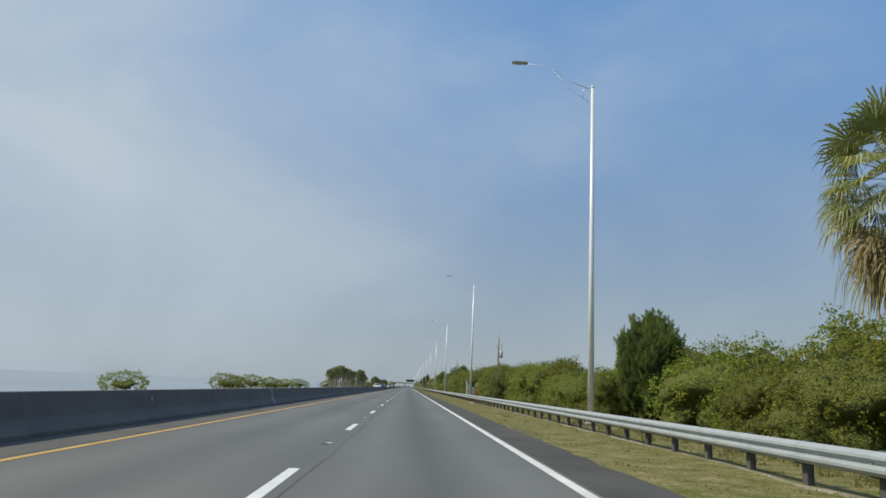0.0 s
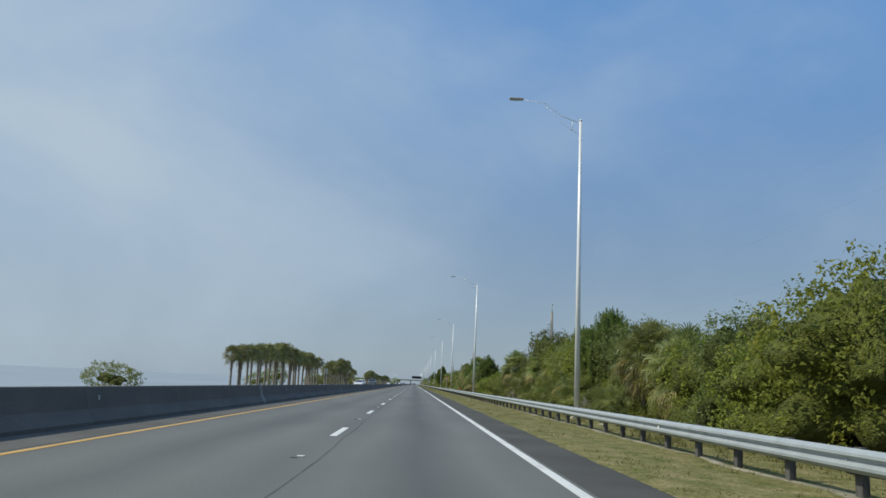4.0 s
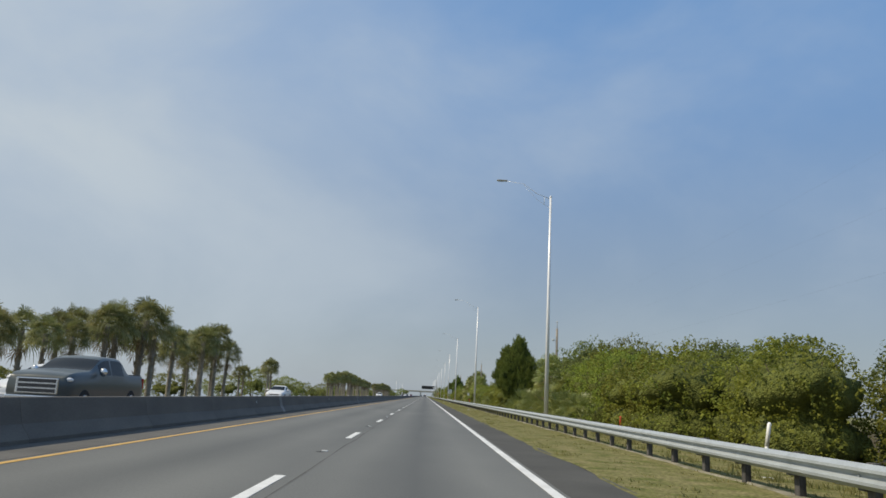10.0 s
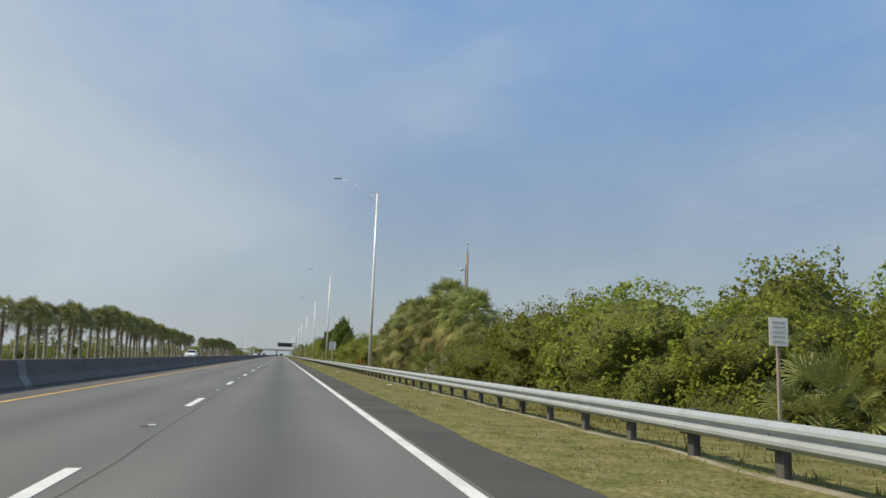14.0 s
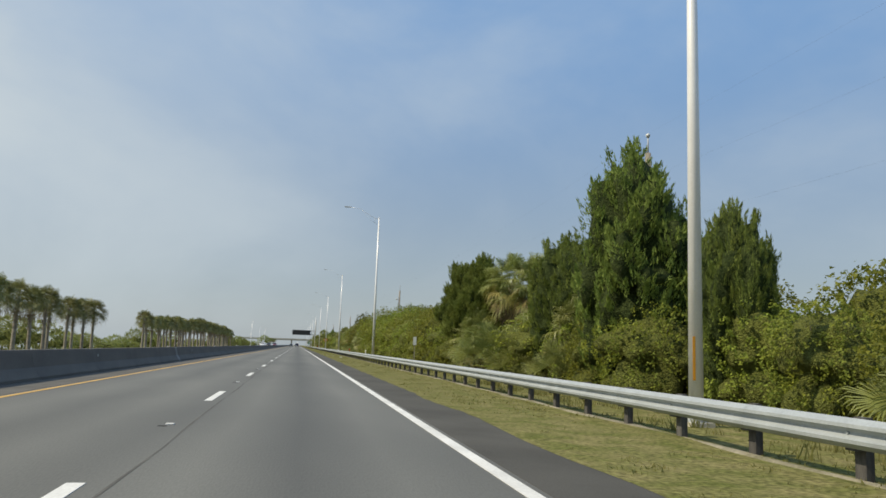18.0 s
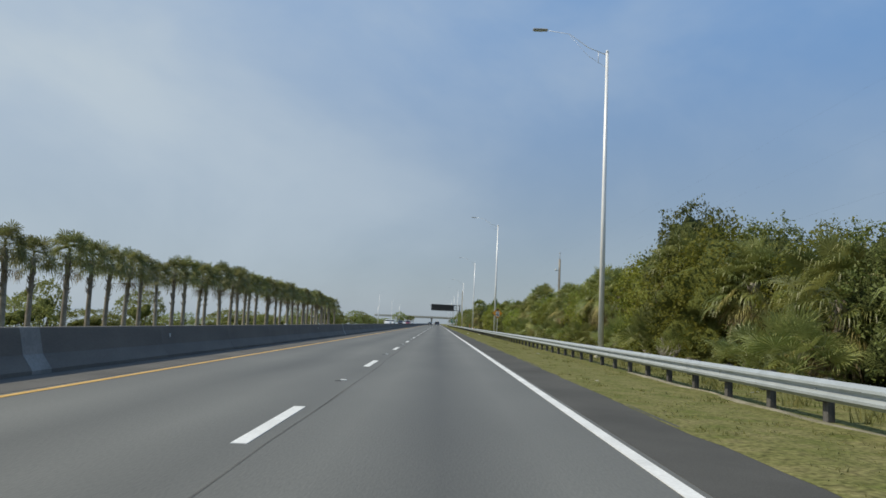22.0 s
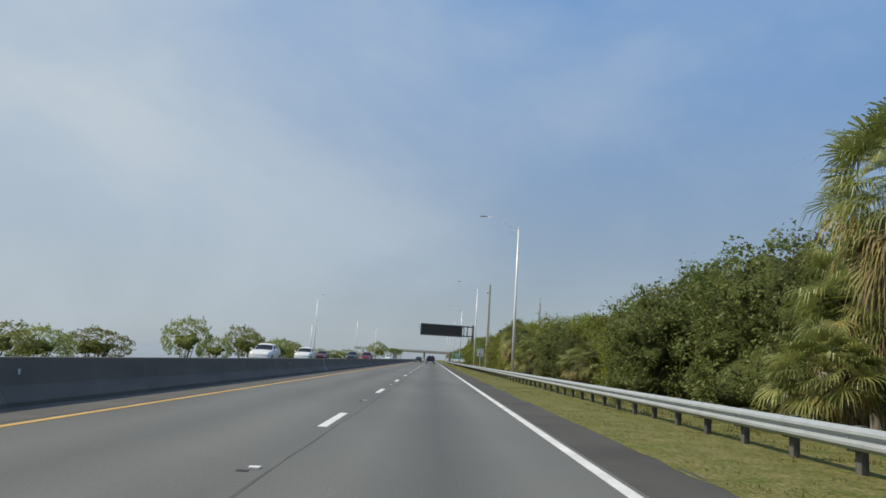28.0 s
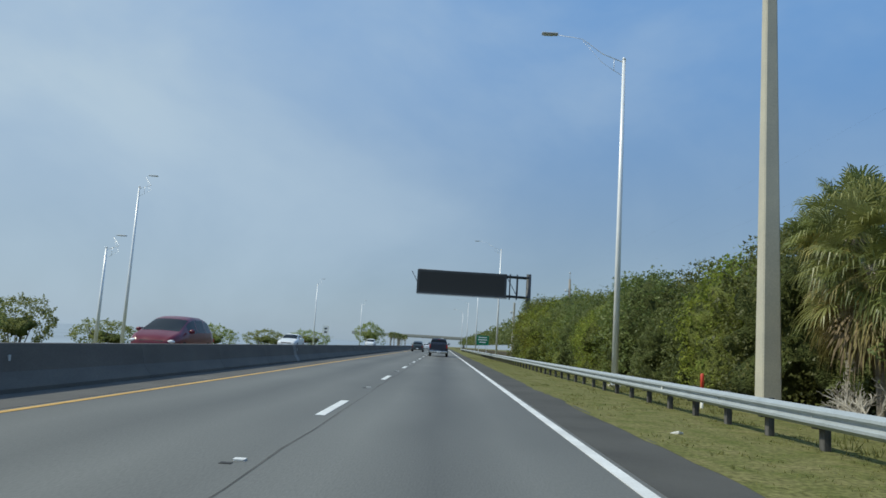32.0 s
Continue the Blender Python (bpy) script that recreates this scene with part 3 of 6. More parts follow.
# ---- guardrail: w-beam panels, posts and blocks in runs ----
wave = [(0.0, -0.156), (-0.012, -0.148), (-0.078, -0.100), (-0.082, -0.060), (-0.012, -0.016), (-0.008, 0.0), (-0.012, 0.016), (-0.082, 0.060), (-0.078, 0.100), (-0.012, 0.148), (0.0, 0.156)]
back_wave = [(x + 0.012, z) for x, z in reversed(wave)]
beam = extrude_profile("beam", wave + back_wave, -0.12, 3.81, M_STEEL)
post_me = joined("post", [box_vf(-0.05, 0.05, -0.08, 0.08, -0.4, 0.74)], [M_POST])
block_me = box("block", -0.17, -0.052, -0.07, 0.07, 0.40, 0.72, M_POST)
bolt_me = tube("bolt", [(0, 0, 0), (-0.02, 0, 0)], [0.022, 0.016], M_STEEL, 6)
delineator = box("delineator", -0.008, 0.006, -0.045, 0.045, -0.05, 0.06, M_REFL, 0.003)
RAIL_X = 5.72
rail_y = -38.1
while rail_y < 990:
    run = root("guardrail", (RAIL_X, rail_y, -0.075), "galvanised steel w-beam guardrail on short grey posts", "guardrail", "guardrail runs")
    for j in range(10):
        part("beam", beam, run, at=(-0.172 - 0.002 * (j % 2), j * 3.81, 0.53))
        for h in (0, 1.905):
            part("post", post_me, run, at=(0, j * 3.81 + h, -0.05))
            part("block", block_me, run, at=(0, j * 3.81 + h, -0.05))
        part("bolt", bolt_me, run, at=(-0.182, j * 3.81 + 1.905, 0.53))
    part("delineator", delineator, run, "small white reflector on the beam", at=(-0.215, 5 * 3.81 + 1.9, 0.50))
    rail_y += 38.1
far_rail = root("guardrail", (RAIL_X, rail_y, -0.075), "far run of galvanised steel guardrail", "guardrail", "guardrail runs")
part("beam", extrude_profile("far_beam", wave + back_wave, 0, 120, M_STEEL), far_rail, at=(-0.172, 0, 0.53))
for j in range(31):
    part("post", post_me, far_rail, at=(0, j * 3.81, -0.05))

# ---- vegetation builders ----
def fan_leaf(rng, V, F, org, azim, elev, petiole, size, blades, droop, wide=0.024):
    """One costapalmate leaf: a thin stalk and a fan of narrow folded blades whose tips hang."""
    d = Vector((math.cos(azim) * math.cos(elev), math.sin(azim) * math.cos(elev), math.sin(elev)))
    side = Vector((-math.sin(azim), math.cos(azim), 0))
    up = d.cross(side)
    twist = rng.uniform(-0.75, 0.75)
    side, up = side * math.cos(twist) + up * math.sin(twist), up * math.cos(twist) - side * math.sin(twist)
    hub = Vector(org) + d * petiole + Vector((0, 0, -0.12 * petiole * petiole))
    b = len(V)
    V += [tuple(Vector(org) + side * 0.025), tuple(Vector(org) - side * 0.025), tuple(hub)]
    F.append((b, b + 1, b + 2))
    hub_i = b + 2
    for i in range(blades):
        u = (i + 0.5) / blades * 2 - 1
        a = u * 1.8 + rng.uniform(-0.06, 0.06)
        ln = size * (1.0 - 0.22 * abs(u)) * rng.uniform(0.82, 1.12)
        w = d * math.cos(a) + side * math.sin(a) + up * (0.30 * abs(u) - 0.05)
        w.normalize()
        cross = w.cross(up).normalized() * wide * (size / 0.9)
        m1 = hub + w * ln * 0.42 + Vector((0, 0, -droop * 0.05 * ln))
        m2 = hub + w * ln * 0.74 + Vector((0, 0, -droop * 0.32 * ln))
        tip = hub + w * ln * 0.92 + Vector((0, 0, -droop * ln * rng.uniform(0.75, 1.3)))
        b = len(V)
        V += [tuple(m1 + cross), tuple(m1 - cross), tuple(m2 + cross * 0.75), tuple(m2 - cross * 0.75), tuple(tip)]
        F += [(hub_i, b + 1, b), (b, b + 1, b + 3, b + 2), (b + 2, b + 3, b + 4)]


def palm_meshes(seed, trunk_h, leaves, blades, reach, skirt, boots=True, lean=0.0, mat=None, droop=0.40, trunk_r=0.17, fan=0.44, sweep=2.15, wide=0.023):
    rng = random.Random(seed)
    top = Vector((lean, 0.3 * lean, trunk_h))
    pts = [(0, 0, -0.25), (0, 0, 0.25), (lean * 0.2, 0.06 * lean, trunk_h * 0.45), (lean * 0.6, 0.18 * lean, trunk_h * 0.8), tuple(top)]
    tv, tf = tube_vf(pts, [trunk_r * 1.5, trunk_r * 1.15, trunk_r, trunk_r * 0.95, trunk_r * 1.1], 9)
    pieces = [(tv, tf)]
    if boots:
        for i in range(int(16 * max(trunk_h, 1.0) / 3)):
            z = trunk_h * (0.45 + 0.53 * rng.random())
            a = rng.uniform(0, 6.28)
            o = Vector((lean * z / trunk_h * 0.8 + math.cos(a) * trunk_r * .8, math.sin(a) * trunk_r * .8, z))
            e = o + Vector((math.cos(a) * 0.14, math.sin(a) * 0.14, 0.22))
            pieces.append(tube_vf([tuple(o), tuple(e)], [0.045, 0.02], 4))
    trunk = joined("trunk", pieces, M_TRUNK, smooth=True)
    V, F, old = [], [], ([], [])
    for i in range(leaves):
        t = i / leaves
        into = old if skirt > 10 and t > 0.70 and rng.random() < 0.7 else (V, F)
        elev = 1.25 - sweep * t ** 0.9 + rng.uniform(-0.32, 0.32)
        az_ = i * 2.39996 + rng.uniform(-0.2, 0.2)
        s = reach * rng.uniform(0.74, 1.14)
        fan_leaf(rng, *into, top + Vector((0, 0, 0.25 - 0.5 * t)), az_, elev, s * (1.03 - fan), s * fan, blades, droop * (0.80 + 0.65 * t) * rng.uniform(0.7, 1.3), wide)
    crown = mesh_of("crown", V, F, mat or M_FROND)
    V, F = [], []
    for i in range(skirt):
        fan_leaf(rng, V, F, top + Vector((0, 0, -0.25 - 0.4 * rng.random())), rng.uniform(0, 6.28), rng.uniform(-1.4, -0.45), reach * 0.5, reach * 0.40, max(7, blades // 2), 0.5, 0.04)
    dead = mesh_of("dead_skirt", V, F, M_DEAD) if skirt else None
    return trunk, crown, dead, mesh_of("old_fronds", *old, M_FROND_OLD) if old[0] else None


def make_palm(name, meshes, label, category="palm", group=""):
    ob = root(name, (0, 0, -500), label, category, group)
    part("trunk", meshes[0], ob, "ringed grey-brown trunk")
    part("crown", meshes[1], ob, "fan-shaped green fronds")
    if meshes[2]:
        part("dead_skirt", meshes[2], ob, "hanging brown dead fronds")
    if meshes[3]:
        part("old_fronds", meshes[3], ob, "yellowing lower fronds")
    return ob


def skin(name, lobes, level, mat, rough=(0.16, 0.13, 0.06), stretch=(1, 1, 1), mid=None, inset=0.24):
    """One lumpy skin round all lobes (cx, cy, cz, rx, ry, rz), crumpled at three scales. Returns the mesh and its triangles."""
    bm = bmesh.new()
    bmesh.ops.create_icosphere(bm, subdivisions=level, radius=1.0)
    bm.verts.index_update()
    D = np.array([tuple(q.co) for q in bm.verts])
    D /= np.linalg.norm(D, axis=1)[:, None]
    T = np.array([[q.index for q in fc.verts] for fc in bm.faces])
    bm.free()
    mid = np.array(mid or lobes[0][:3])
    best = np.full(len(D), 0.1)
    for lobe in lobes:
        c, r = np.array(lobe[:3]), np.array(lobe[3:])
        o, w = (mid - c) / r, D / r
        A, B, C = (w * w).sum(1), w @ o, o @ o - 1
        disc = B * B - A * C
        best = np.maximum(best, np.where(disc > 0, (-B + np.sqrt(np.maximum(disc, 0))) / A, 0.1))
    P = mid + D * best[:, None]
    k = np.array(stretch)
    bulge = [sum(a * noise.noise(Vector(p * k * f)) for a, f in zip(rough, (1.2, 3.0, 6.4))) for p in P]
    P = P + D * (np.array(bulge) * (1.0 + 0.25 * best))[:, None]
    P[:, 2] = np.maximum(P[:, 2], 0.0)
    T = T[P[T][:, :, 2].max(1) > 0.01]
    Q = mid + (P - mid) * np.maximum(0.28, 1 - inset / np.linalg.norm(P - mid, axis=1))[:, None]
    return mesh_of(name, Q.tolist(), T.tolist(), mat, smooth=True), P[T]


def spread_on(rng, tri, count, up=0.0):
    """Points and outward normals spread over triangles, more of them towards the top where up is positive."""
    n = np.cross(tri[:, 1] - tri[:, 0], tri[:, 2] - tri[:, 0])
    area = np.linalg.norm(n, axis=1) + 1e-9
    n = n / area[:, None]
    z = tri[:, :, 2].mean(1)
    weight = area * (1.0 + up * z / z.max())
    pick = rng.choice(len(tri), count, p=weight / weight.sum())
    u = rng.rand(count, 2)
    u = np.where((u.sum(1) > 1)[:, None], 1 - u, u)
    p = tri[pick, 0] + (tri[pick, 1] - tri[pick, 0]) * u[:, :1] + (tri[pick, 2] - tri[pick, 0]) * u[:, 1:]
    return p, n[pick]


def leaf_tris(rng, c, out, size, aspect, lie=0.55, rise=0.0):
    """One pointed leaf at each place, loosely facing outward."""
    n = len(c)
    nrm = out * lie + rng.randn(n, 3) * 0.55 + np.array([0, 0, 0.25])
    nrm /= np.linalg.norm(nrm, axis=1)[:, None]
    t = np.cross(nrm, rng.randn(n, 3))
    t = t / np.linalg.norm(t, axis=1)[:, None] + np.array([0, 0, rise]) + out * rise * 0.5
    t /= np.linalg.norm(t, axis=1)[:, None]
    b = np.cross(nrm, t)
    b /= np.linalg.norm(b, axis=1)[:, None] + 1e-9
    s = size * (0.6 + 0.7 * rng.rand(n))[:, None]
    V = np.empty((n, 3, 3))
    V[:, 0] = c - t * s * 0.4 + b * s * 0.5 * aspect
    V[:, 1] = c - t * s * 0.4 - b * s * 0.5 * aspect
    V[:, 2] = c + t * s * 0.65
    V[:, :, 2] = np.maximum(V[:, :, 2], 0.02)
    return V


def cloud_mesh(name, V, mat):
    n = len(V)
    return mesh_of(name, V.reshape(-1, 3).tolist(), np.arange(3 * n).reshape(n, 3).tolist(), mat)


def stems_mesh(rng, height, spread, count, mat=None, r=0.04):
    pieces = []
    for i in range(count):
        a = rng.uniform(0, 6.28)
        o = (math.cos(a) * spread * 0.2, math.sin(a) * spread * 0.2, -0.15)
        m = (math.cos(a) * spread * 0.5, math.sin(a) * spread * 0.5, height * 0.4)
        e = (math.cos(a + 0.3) * spread * 0.85, math.sin(a + 0.3) * spread * 0.85, height * 0.8)
        pieces.append(tube_vf([o, m, e], [r, r * 0.7, r * 0.3], 5))
    return joined("trunk", pieces, mat or M_BARK)


def make_shrub(name, seed, w, h, leaves, size, mat, label, category="shrub", group="", aspect=0.75, level=4, low=0.0, sprigs=30, mass=None, inset=0.24, twig=0.22, clump=1.0, rough=(0.16, 0.13, 0.06)):
    """A crown of many sub-crowns from the ground up, small leaves in tufts all over it, and leafy twigs that break its outline."""
    rng, pr = np.random.RandomState(seed), random.Random(seed)
    lobes = [(0, 0, h * 0.47, w * 0.34, w * 0.34, h * 0.40)]
    for i in range(26):
        up = 1 - 1.18 * (i + 0.5) / 26
        a = i * 2.39996 + pr.uniform(-0.3, 0.3)
        flat_r = math.sqrt(max(0.0, 1 - max(0, up) ** 2)) * pr.uniform(0.72, 1.05)
        q = pr.uniform(0.15, 0.25)
        z = h * (0.50 + 0.36 * up * pr.uniform(0.86, 1.10)) if up > 0 else h * pr.uniform(0.20 + low, 0.42 + low)
        lobes.append((math.cos(a) * w * 0.33 * flat_r, math.sin(a) * w * 0.33 * flat_r, z, w * q * pr.uniform(0.85, 1.1), w * q, h * q * pr.uniform(0.62, 0.9)))
    for i in range(8 if not low else 0):                         # the skirt of twigs that reaches the ground
        a = i * 0.785 + pr.uniform(-0.3, 0.3)
        lobes.append((math.cos(a) * w * 0.33, math.sin(a) * w * 0.33, h * 0.14, w * 0.17, w * 0.17, h * pr.uniform(0.15, 0.22)))
    fit = h * 0.96 / max(q[2] + q[5] for q in lobes)
    lobes = [(*q[:2], q[2] * fit, *q[3:5], q[5] * fit) for q in lobes]
    # solid core set inside the leaves, coloured dark as the shade between them
    me, tri = skin("inner_growth", lobes, level, mass or (M_SHADED_D if mat is M_LEAF_D else M_SHADED), rough, inset=inset)
    per = 36
    k = leaves // per
    p, n = spread_on(rng, tri[tri[:, :, 2].max(1) > (0.30 * h if level == 3 else 0)], k * 7, 0.5)
    far, keep = np.full(k * 7, 9.0), [0]
    for _ in range(k - 1):                     # spaced evenly over the crown
        far = np.minimum(far, np.linalg.norm(p - p[keep[-1]], axis=1))
        keep.append(int(far.argmax()))
    p, n = p[keep], n[keep]
    n = n + rng.randn(k, 3) * 0.25 + np.array([0, 0, 0.35])
    n /= np.linalg.norm(n, axis=1)[:, None]
    big = np.repeat(0.13 + 0.12 * rng.rand(k, 1), per, 0) * clump
    rel = rng.randn(k * per, 3)
    rel /= np.linalg.norm(rel, axis=1)[:, None] * (0.75 + 0.6 * rng.rand(k * per, 1))
    nn = np.repeat(n, per, 0)
    rel = np.where((rel * nn).sum(1)[:, None] < -0.3, -rel, rel)
    c = np.repeat(p + n * (0.22 * rng.rand(k, 1) - 0.04), per, 0) + rel * big * 1.25
    V = [leaf_tris(rng, c, rel * 0.9 + nn * 0.4, size, aspect)]
    p, n = spread_on(rng, tri[tri[:, :, 2].min(1) > h * 0.38], sprigs, 1.2)
    many = 14
    d = n * 0.7 + rng.randn(sprigs, 3) * 0.4 + np.array([0, 0, 0.6])
    d /= np.linalg.norm(d, axis=1)[:, None]
    u = np.tile(np.linspace(0.1, 1, many), sprigs)[:, None]
    ln = np.repeat(0.10 + twig * rng.rand(sprigs, 1), many, 0)
    c = np.repeat(p, many, 0) + np.repeat(d, many, 0) * u * ln + rng.randn(sprigs * many, 3) * 0.10 * (1.2 - u)
    V.append(leaf_tris(rng, c, np.repeat(n, many, 0), size, aspect, 0.2, 0.4))
    ob = root(name, (0, 0, -500), label, category, group)
    part("foliage", cloud_mesh("foliage", np.concatenate(V), mat), ob)
    part("inner_growth", me, ob, "solid inner core in leaf tones darkened to stand for shade")
    part("trunk", stems_mesh(pr, h, w * 0.34, 6 if not low else 9), ob, "thin forked grey trunk")
    return ob


def make_cedar(name, seed, w, h, plumes, label, group="", tops=((0.0, 0.0, 1.0), (0.2, 1.0, 0.86), (0.22, 3.4, 0.80)), clear=0.03, spires=()):
    """A dense cedar: spires grown together, all its surface drawn out into upright plumes of scale leaves."""
    rng, pr = np.random.RandomState(seed), random.Random(seed)
    if spires:
        return spired_cedar(name, rng, pr, h, plumes, label, group, spires, clear)
    lobes = [(0, 0, h * (0.46 + 0.5 * clear), w * 0.30, w * 0.30, h * (0.42 - 0.5 * clear))]
    for e, a, top in tops:
        lobes.append((math.cos(a) * e * w, math.sin(a) * e * w, h * top * 0.62, w * 0.20, w * 0.20, h * top * 0.375))
    for i in range(34):
        t = (i + 0.5) / 34
        r = w * 0.42 * (0.45 + 2.0 * t - 2.1 * t * t) * pr.uniform(0.85, 1.1)
        a = i * 2.4 + pr.uniform(-0.3, 0.3)
        q = w * pr.uniform(0.09, 0.15) * (1.2 - 0.5 * t)
        lobes.append((math.cos(a) * r, math.sin(a) * r, h * (1.5 * clear + 0.07 + (0.80 - 1.5 * clear) * t), q, q, q * pr.uniform(1.7, 2.6)))
    # inset solid core whose dark colour stands in for shade among the plumes
    me, tri = skin("inner_growth", lobes, 5, M_SHADED_C, (0.14, 0.18, 0.10), (1, 1, 0.45), (0, 0, h * 0.46), 0.16)
    return dressed_cedar(name, rng, tri, me, plumes, label, group, [(0, 0, -0.2), (0.03, 0, h * 0.3), (0, 0.03, h * 0.85)])


def spired_cedar(name, rng, pr, h, plumes, label, group, spires, clear):
    """Spires (x, y, foot, tip, radius) that lean together; the trunk forks beneath them."""
    lobes = []
    for x, y, z0, z1, r in spires:
        lobes.append((x, y, z0 + (z1 - z0) * 0.40, r * 0.80, r * 0.80, (z1 - z0) * 0.40))
        lobes.append((x, y, z0 + (z1 - z0) * 0.70, r * 0.58, r * 0.58, (z1 - z0) * 0.24))
        for i in range(15):
            t = (i + 0.5) / 15
            a, e = i * 2.4 + pr.uniform(-0.3, 0.3), r * (0.50 + 1.1 * t - 1.5 * t * t) * 0.95
            q = r * pr.uniform(0.20, 0.32) * (1.2 - 0.5 * t)
            lobes.append((x + math.cos(a) * e, y + math.sin(a) * e, z0 + (z1 - z0) * (0.10 + 0.78 * t), q, q, q * pr.uniform(1.6, 2.4)))
    big = max(spires, key=lambda q: q[4])
    # same solid core under the spires, with the shade put into its colour
    me, tri = skin("inner_growth", lobes, 5, M_SHADED_C, (0.12, 0.30, 0.12), (1, 1, 0.6), (big[0], big[1], big[2] + (big[3] - big[2]) * 0.42), 0.14)
    foot = clear * min(q[0] for q in spires)
    return dressed_cedar(name, rng, tri, me, plumes, label, group, [(foot, 0, -0.2), (foot * 0.85, 0, h * 0.25), (big[0], big[1], h * 0.8)], 0.085)


def dressed_cedar(name, rng, tri, me, plumes, label, group, stem, size=0.095):
    p, n = spread_on(rng, tri, plumes, 0.6)
    d = n * 0.55 + rng.randn(plumes, 3) * 0.12 + np.array([0, 0, 0.9])
    d /= np.linalg.norm(d, axis=1)[:, None]
    many = 52
    u = np.tile(np.linspace(0, 1, many) ** 1.3, plumes)[:, None]
    ln = np.repeat(0.26 + 0.26 * rng.rand(plumes, 1), many, 0)
    dd, nn = np.repeat(d, many, 0), np.repeat(n, many, 0)
    c = np.repeat(p + n * (0.16 * rng.rand(plumes, 1) - 0.12), many, 0) + dd * u * ln + rng.randn(plumes * many, 3) * 0.085 * (1.08 - u)
    t = dd + rng.randn(len(c), 3) * 0.22
    t /= np.linalg.norm(t, axis=1)[:, None]
    b = np.cross(t, nn + rng.randn(len(c), 3) * 0.6)
    b /= np.linalg.norm(b, axis=1)[:, None] + 1e-9
    s = size * (0.7 + 0.6 * rng.rand(len(c)))[:, None]
    V = np.stack([c - t * s * 0.5 + b * s * 0.20, c - t * s * 0.5 - b * s * 0.20, c + t * s * 0.8], 1)
    V[:, :, 2] = np.maximum(V[:, :, 2], 0.05)
    ob = root(name, (0, 0, -500), label, "cedar tree", group)
    part("crown", cloud_mesh("crown", V, M_CEDAR), ob, "dense dark green scale-leaf foliage")
    part("inner_growth", me, ob, "solid inner core painted dark for the shade inside the crown")
    part("trunk", tube("trunk", stem, [0.16, 0.12, 0.03], M_BARK), ob, "straight brown trunk")
    return ob


def scaled(x, y, z, s, rz, sz=None, tilt=0.0):
    return pose(x, y, z, tilt, 0, rz) @ Matrix.Diagonal((s, s, sz or s, 1))


PR = random.Random(21)
palm_a = make_palm("cabbage_palm", palm_meshes(1, 2.1, 118, 22, 1.85, 24), "bushy cabbage palm with green fan fronds and a dead skirt", group="roadside palms")
palm_b = make_palm("cabbage_palm", palm_meshes(2, 3.3, 118, 22, 1.9, 28, lean=0.25), "cabbage palm with drooping yellow-green fronds", group="roadside palms")
palm_c = make_palm("cabbage_palm", palm_meshes(3, 5.0, 118, 22, 1.9, 30, lean=-0.3), "tall cabbage palm with a round crown above the bushes", group="roadside palms")
row_a = make_palm("row_palm", palm_meshes(4, 4.6, 70, 12, 1.55, 5, mat=M_FROND_L, trunk_r=0.145, fan=0.52, sweep=1.62, droop=0.46, wide=0.034), "straight grey-trunked palm of the planted shore row", group="shore palm row")
row_b = make_palm("row_palm", palm_meshes(5, 4.6, 70, 12, 1.5, 3, lean=0.15, mat=M_FROND_L, trunk_r=0.14, fan=0.52, sweep=1.62, droop=0.46, wide=0.034), "planted shore palm with a full dark crown", group="shore palm row")
row_c = make_palm("row_palm", palm_meshes(6, 4.6, 70, 12, 1.6, 7, lean=-0.2, mat=M_FROND_L, trunk_r=0.15, fan=0.52, sweep=1.62, droop=0.46, wide=0.034), "planted shore palm with booted upper trunk", group="shore palm row")
palmetto = make_palm("palmetto", palm_meshes(7, 0.35, 52, 24, 1.75, 7, boots=False, droop=0.18, fan=0.46, sweep=1.35, wide=0.018), "low palmetto with stiff green fan leaves", "palmetto", "palmettos")
shrub_a = make_shrub("mangrove_shrub", 11, 3.6, 3.4, 4900, 0.098, M_LEAF, "dense yellow-green roadside shrub", group="roadside shrubs")
shrub_b = make_shrub("mangrove_shrub", 12, 4.2, 3.2, 4900, 0.098, M_LEAF, "spreading green-gold roadside shrub", group="roadside shrubs")
shrub_c = make_shrub("mangrove_shrub", 13, 3.2, 3.8, 4900, 0.098, M_LEAF, "upright green roadside shrub with small leaves", group="roadside shrubs")
oak_a = make_shrub("evergreen_tree", 14, 4.6, 5.4, 4100, 0.145, M_LEAF_D, "dark green evergreen tree in the thicket", "tree", "thicket trees", level=3, sprigs=50, inset=0.40, clump=1.7, rough=(0.34, 0.30, 0.10))
oak_b = make_shrub("evergreen_tree", 15, 5.0, 5.0, 4100, 0.145, M_LEAF, "rounded olive-green thicket tree", "tree", "thicket trees", level=3, sprigs=50, inset=0.40, clump=1.7, rough=(0.34, 0.30, 0.10))
oak_c = make_shrub("evergreen_tree", 24, 4.6, 5.4, 6600, 0.122, M_LEAF_D, "dark green tree at the edge of the thicket", "tree", "thicket trees", sprigs=70, inset=0.42, clump=1.5, rough=(0.34, 0.32, 0.14))
oak_d = make_shrub("evergreen_tree", 25, 5.0, 5.0, 6600, 0.122, M_LEAF, "olive-green tree at the edge of the thicket", "tree", "thicket trees", sprigs=70, inset=0.42, clump=1.5, rough=(0.34, 0.32, 0.14))
cedar_a = make_cedar("red_cedar", 16, 3.6, 7.0, 620, "dark dense cone-shaped cedar", "cedars", ((0.0, 0.0, 1.0), (0.16, 1.0, 0.84), (0.18, 3.6, 0.78)))
